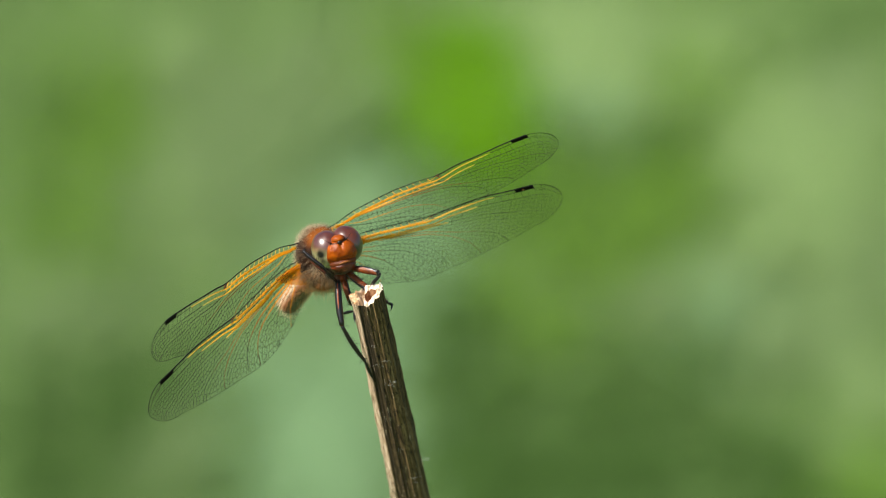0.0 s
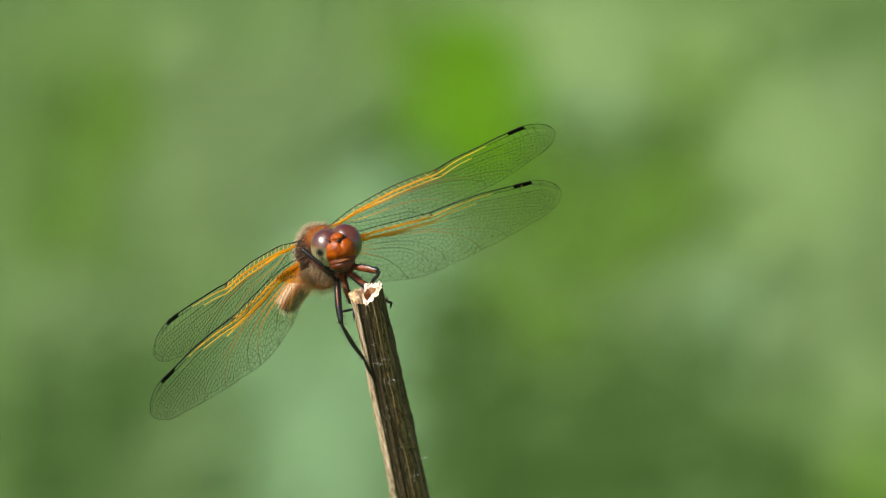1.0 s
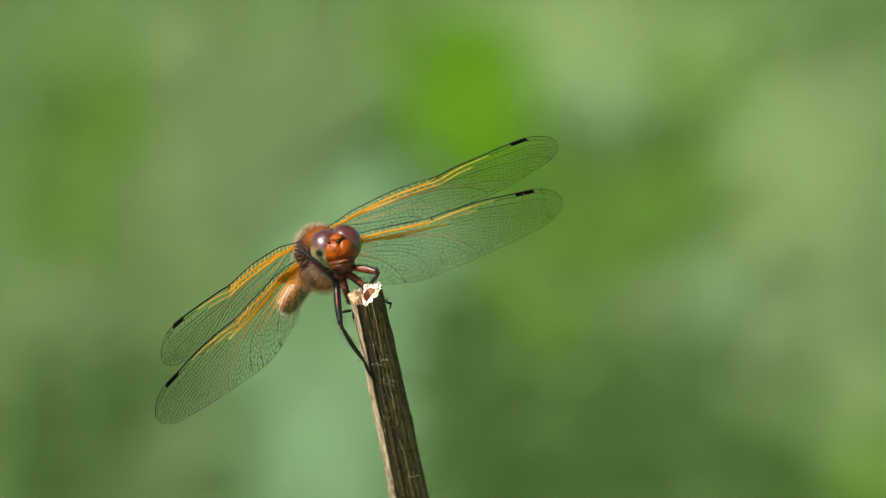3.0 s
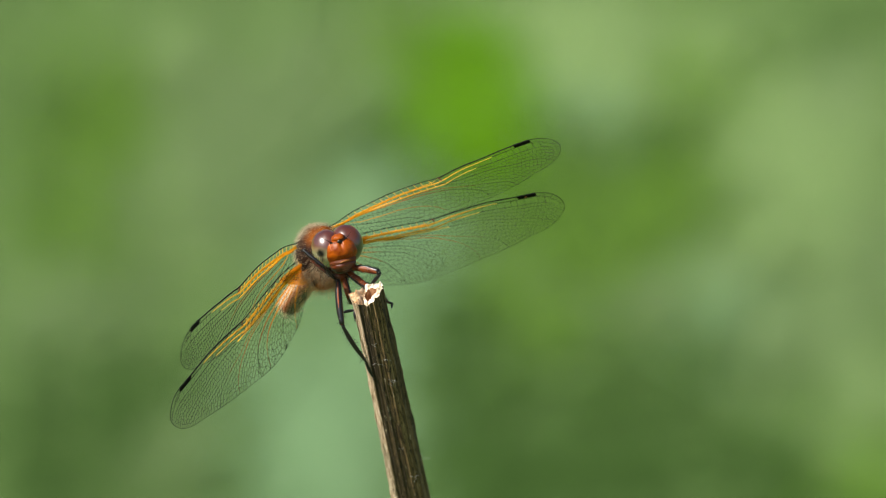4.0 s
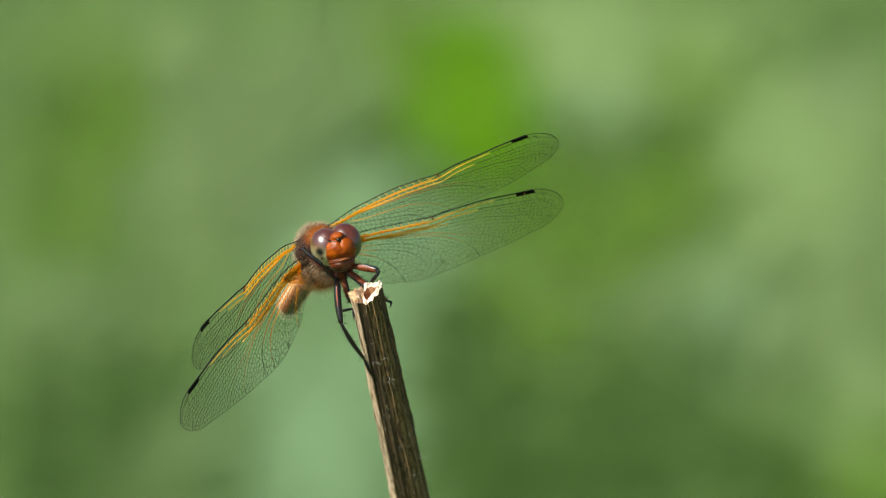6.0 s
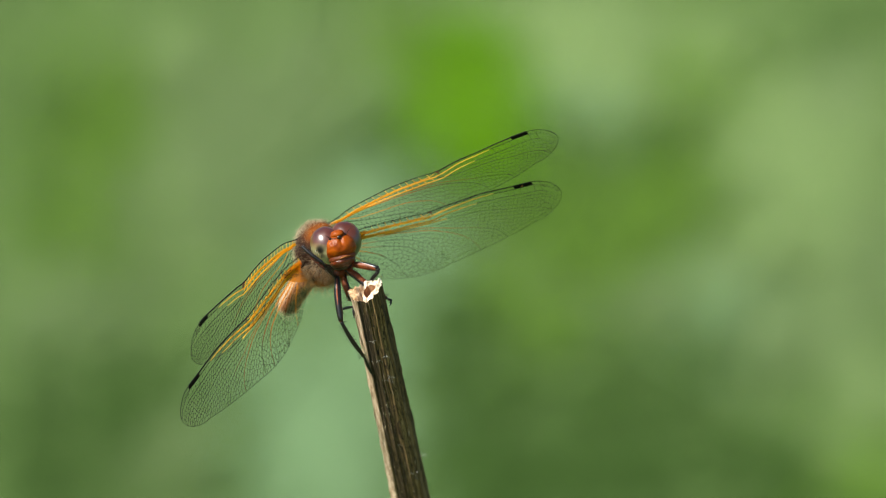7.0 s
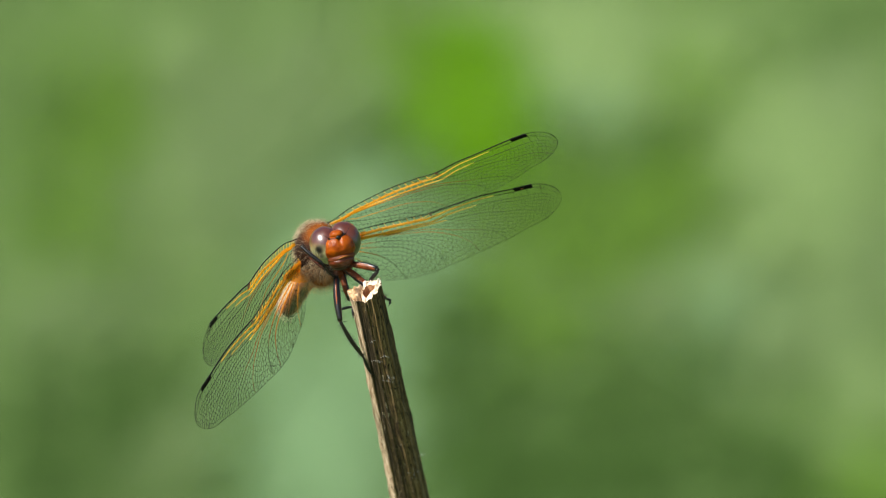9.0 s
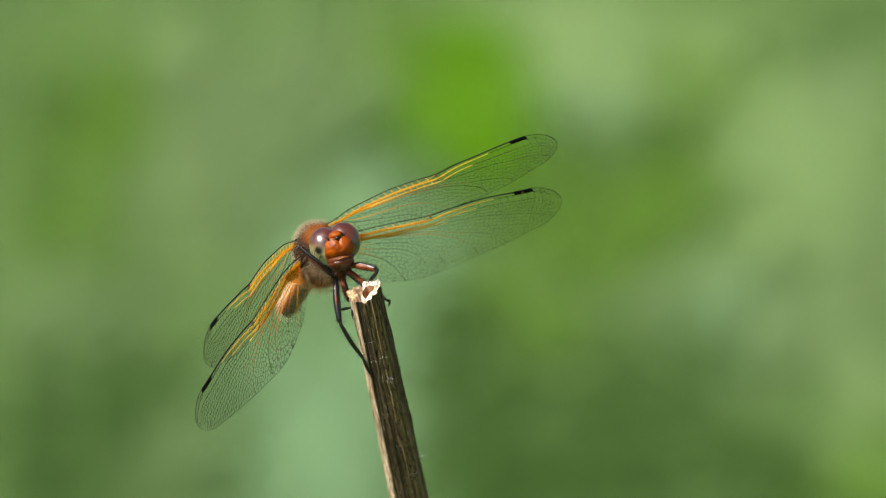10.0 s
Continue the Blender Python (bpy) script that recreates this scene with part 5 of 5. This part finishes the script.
def motions():
    """The stalk sways with the insect on it; the wings sink and lift; head and abdomen stir."""
    sway = [
        (0, 0.000, -0.000),
        (0.5, -0.124, 0.135),
        (1, -0.090, 0.255),
        (1.5, -0.023, 0.492),
        (2, -0.124, 0.145),
        (2.5, -0.246, 0.145),
        (4, 0.022, 0.145),
        (4.5, -0.113, 0.113),
        (5, -0.234, 0.289),
        (5.5, -0.124, 0.255),
        (7, -0.124, 0.623),
        (7.5, 0.012, 0.424),
        (8, 0.000, 0.457),
        (8.5, -0.124, 0.469),
        (9, -0.246, 0.623),
        (9.5, -0.368, 0.623),
        (10, -0.324, 0.513),
    ]
    walk(dry_stalk, [(t, Matrix.Translation(STALK_FOOT + mm((x, 0, z)))) for t, x, z in sway])
    walk(dragonfly, [(t, Matrix.Translation(BASE + mm((x, 0, z)))) for t, x, z in sway])
    fore_a = [
        (0, -0.00, -0.04, 0.05),
        (0.2, -0.06, -0.49, -0.12),
        (0.4, -0.14, -0.68, -0.07),
        (0.5, -0.05, -0.25, 0.01),
        (0.6, -0.09, 0.07, 0.32),
        (0.8, -0.31, -0.91, 0.16),
        (0.9, -0.65, -2.40, -0.10),
        (1, -0.55, -1.81, 0.07),
        (1.1, -0.24, -1.93, -0.68),
        (1.2, -0.85, -3.96, -0.69),
        (1.3, -0.57, -3.64, -1.09),
        (1.4, -0.76, -3.10, -0.33),
        (1.5, -0.74, -2.39, 0.11),
        (1.6, -0.34, -2.14, -0.60),
        (1.7, -0.09, -0.70, -0.21),
        (1.8, 0.46, 0.75, -0.44),
        (1.9, 0.41, 0.30, -0.64),
        (2, 0.65, 1.74, -0.21),
        (2.1, 0.70, 1.03, -0.77),
        (2.3, 0.31, 0.20, -0.49),
        (2.5, 0.32, 0.24, -0.48),
        (2.7, 0.85, 0.97, -1.15),
        (3.8, 0.56, 0.92, -0.55),
        (4, 0.56, 1.53, -0.14),
        (4.2, 0.55, 1.40, -0.20),
        (4.4, 0.88, 1.56, -0.82),
        (4.5, 0.70, 1.41, -0.52),
        (4.7, 0.69, 1.28, -0.59),
        (4.8, 0.66, 1.53, -0.36),
        (5, 0.61, 1.29, -0.42),
        (5.2, 0.51, 0.88, -0.45),
        (5.4, 0.25, 0.63, -0.07),
        (5.5, 0.33, 0.59, -0.25),
        (5.7, 0.24, 0.56, -0.09),
        (6.8, 0.45, 1.51, 0.09),
        (6.9, 0.29, 1.96, 0.73),
        (7, -0.03, 0.25, 0.31),
        (7.1, -0.06, -0.58, -0.19),
        (7.2, 0.05, 0.80, 0.49),
        (7.3, 0.26, 0.79, 0.04),
        (7.4, 0.13, 0.10, -0.14),
        (7.5, 0.26, 0.46, -0.20),
        (7.6, 0.40, 0.41, -0.53),
        (7.8, 0.53, 1.05, -0.40),
        (8, 0.35, 0.62, -0.29),
        (8.5, 0.47, 1.48, 0.02),
        (9, 0.46, 0.79, -0.43),
        (9.5, 0.35, 0.45, -0.41),
        (10, 0.83, 1.16, -0.98),
    ]
    fore_b = [
        (0, -0.10, 0.88, 0.10),
        (0.2, -0.09, 0.52, 0.35),
        (0.4, -0.12, 0.23, 0.48),
        (0.5, -0.01, -0.02, 0.59),
        (0.8, -0.09, 0.03, 0.64),
        (1, -0.07, 0.08, 0.55),
        (1.2, -0.32, 0.27, 0.09),
        (1.5, -0.03, -0.46, 0.68),
        (1.7, -0.07, -1.03, 1.36),
        (1.9, -0.46, -1.07, 1.36),
        (2, -0.41, -1.28, 1.44),
        (2.2, -0.44, -1.11, 1.17),
        (2.5, -0.35, -1.19, 1.33),
        (2.7, -0.51, -1.62, 1.24),
        (3.8, -1.63, -5.34, 4.15),
        (4, -1.95, -6.00, 4.80),
        (4.2, -1.78, -5.74, 4.27),
        (4.4, -1.76, -5.51, 4.00),
        (4.5, -1.78, -5.51, 4.18),
        (4.7, -1.55, -5.57, 3.99),
        (5, -1.92, -5.47, 4.21),
        (5.2, -1.92, -5.73, 4.00),
        (5.5, -2.17, -6.49, 4.85),
        (5.7, -2.00, -7.64, 6.58),
        (6.8, -3.53, -8.50, 7.19),
        (6.9, -3.61, -8.33, 6.61),
        (7, -3.73, -8.44, 6.71),
        (7.1, -3.56, -9.36, 7.61),
        (7.2, -3.89, -10.93, 10.64),
        (7.3, -4.18, -10.91, 9.99),
        (7.4, -4.49, -11.00, 9.62),
        (7.5, -4.38, -11.06, 8.66),
        (7.6, -4.53, -11.13, 8.72),
        (7.8, -4.44, -11.35, 8.60),
        (8, -4.74, -11.53, 8.83),
        (8.2, -4.43, -11.91, 9.10),
        (8.4, -4.50, -12.24, 9.70),
        (8.5, -4.83, -11.84, 9.08),
        (8.6, -4.59, -11.64, 8.60),
        (8.8, -4.36, -11.50, 8.53),
        (9, -4.53, -11.26, 8.70),
        (9.2, -4.29, -11.17, 8.06),
        (9.3, -4.22, -11.43, 8.49),
        (9.5, -4.59, -11.41, 8.76),
        (9.6, -4.22, -11.70, 9.00),
        (9.8, -4.25, -11.36, 8.32),
        (10, -4.48, -11.48, 8.91),
    ]
    hind_a = [
        (0, -0.21, 0.06, 0.86),
        (0.2, -0.17, 0.16, 0.77),
        (0.4, -0.27, -0.01, 1.02),
        (0.5, -0.18, -0.06, 0.70),
        (0.6, -0.24, 0.41, 1.15),
        (0.8, -0.29, -0.61, 0.80),
        (0.9, -0.21, -0.94, 0.37),
        (1, -0.17, -0.57, 0.41),
        (1.1, -0.03, -1.05, -0.29),
        (1.2, -0.14, -2.54, -0.67),
        (1.3, 0.04, -2.70, -1.36),
        (1.4, -0.20, -1.67, -0.03),
        (1.5, -0.08, -1.63, -0.42),
        (1.6, -0.06, -0.96, -0.15),
        (1.7, -0.18, -0.38, 0.53),
        (1.8, -0.17, -0.03, 0.71),
        (1.9, -0.12, -0.36, 0.37),
        (2, -0.15, 0.45, 0.88),
        (2.1, -0.13, 0.32, 0.75),
        (2.3, -0.15, 0.98, 1.14),
        (2.5, 0.01, 0.74, 0.48),
        (2.7, -0.08, 1.27, 1.05),
        (3.8, -0.07, 1.75, 1.26),
        (4, 0.07, 2.41, 1.13),
        (4.2, -0.13, 2.40, 1.78),
        (4.4, -0.02, 2.16, 1.31),
        (4.5, -0.05, 2.42, 1.55),
        (4.7, 0.09, 2.54, 1.13),
        (4.8, -0.08, 2.55, 1.70),
        (5, 0.01, 2.24, 1.23),
        (5.2, -0.10, 1.70, 1.32),
        (5.4, -0.13, 1.69, 1.44),
        (5.5, 0.08, 1.65, 0.70),
        (5.7, -0.12, 1.93, 1.52),
        (6.8, 0.14, 2.00, 0.69),
        (6.9, 0.13, 2.85, 1.15),
        (7, 0.15, 0.27, -0.21),
        (7.1, 0.03, -0.52, -0.22),
        (7.2, -0.01, 1.86, 1.13),
        (7.3, 0.02, 1.60, 0.88),
        (7.4, 0.02, 1.20, 0.69),
        (7.5, 0.15, 0.72, -0.01),
        (7.6, 0.14, 0.91, 0.14),
        (7.8, 0.24, 1.54, 0.13),
        (8, 0.17, 1.27, 0.21),
        (8.5, 0.13, 1.80, 0.63),
        (9, 0.16, 0.99, 0.10),
        (9.5, 0.13, 1.12, 0.27),
        (10, 0.26, 1.83, 0.19),
    ]
    hind_b = [
        (0, -0.38, 0.44, 0.08),
        (0.2, -0.71, -0.03, 0.66),
        (0.4, -1.00, -0.14, 0.84),
        (0.5, -0.74, -0.43, 0.72),
        (0.8, -1.20, -0.59, 1.49),
        (1, -0.74, -0.07, 0.56),
        (1.2, -0.79, 0.25, 0.36),
        (1.5, -0.50, -0.01, 0.36),
        (1.7, -0.60, -1.09, 1.13),
        (1.9, -1.09, -1.12, 1.31),
        (2, -1.17, -1.38, 1.46),
        (2.2, -1.14, -1.30, 1.38),
        (2.5, -0.73, -1.56, 1.24),
        (2.7, -0.86, -1.64, 1.18),
        (3.8, -2.03, -3.59, 2.74),
        (4, -2.36, -4.65, 3.82),
        (4.2, -2.44, -4.39, 3.70),
        (4.4, -2.27, -4.23, 3.43),
        (4.5, -2.27, -4.45, 3.66),
        (4.7, -2.13, -4.52, 3.62),
        (5, -2.19, -4.34, 3.56),
        (5.2, -2.35, -4.48, 3.60),
        (5.5, -2.68, -5.36, 4.38),
        (5.7, -2.53, -6.28, 4.97),
        (6.8, -4.06, -7.26, 6.56),
        (6.9, -3.99, -6.64, 5.79),
        (7, -4.02, -6.89, 5.99),
        (7.1, -4.54, -7.89, 7.16),
        (7.2, -5.18, -10.04, 9.60),
        (7.3, -5.42, -9.77, 9.22),
        (7.4, -5.64, -9.84, 9.16),
        (7.5, -5.26, -9.37, 8.00),
        (7.6, -5.48, -9.58, 8.35),
        (7.8, -5.36, -9.76, 8.28),
        (8, -5.53, -9.90, 8.44),
        (8.2, -5.77, -10.39, 9.05),
        (8.4, -6.02, -10.74, 9.53),
        (8.5, -5.77, -10.29, 8.78),
        (8.6, -5.87, -10.12, 8.74),
        (8.8, -5.76, -10.11, 8.72),
        (9, -5.51, -10.02, 8.49),
        (9.2, -5.37, -9.69, 8.02),
        (9.3, -5.38, -9.93, 8.27),
        (9.5, -5.29, -10.21, 8.46),
        (9.6, -5.25, -10.36, 8.56),
        (9.8, -5.25, -10.02, 8.18),
        (10, -5.48, -10.30, 8.63),
    ]
    for (w, root, rest), rows in zip(wings, (fore_a, fore_b, hind_a, hind_b)):
        walk(w, [(t, Matrix.Translation(mm(root)) @ turn(v) @ rest) for t, *v in rows])
    nod = [(0, 0, 0), (2.7, 0, 0), (4.0, -0.4, 0), (4.5, -1.0, 0.4), (5.5, -0.8, 0.2), (7.0, 3.0, -2.2), (7.5, 2.2, -2.0), (8.5, 1.8, -1.8), (9.5, 1.8, -2.2), (10.0, 1.4, -2.0)]
    walk(head_part, [(t, Matrix.Translation(mm(HEAD_AT)) @ HEAD_TURN @ pose(0, 0, 0, pitch, 0, yaw)) for t, yaw, pitch in nod])
    droop = [(0, 0), (1.5, 0), (2.5, 0.2), (4.0, 0.5), (4.5, 1.2), (5.0, 0.85), (5.5, 0.85), (7.0, 1.3), (7.5, 1.65), (8.0, 2.2), (8.5, 1.9), (9.0, 1.75), (10.0, 1.65)]
    walk(abdomen_part, [(t, Matrix.Translation(mm(ABDOMEN_AT)) @ pose(0, 0, 0, -a)) for t, a in droop])


motions()
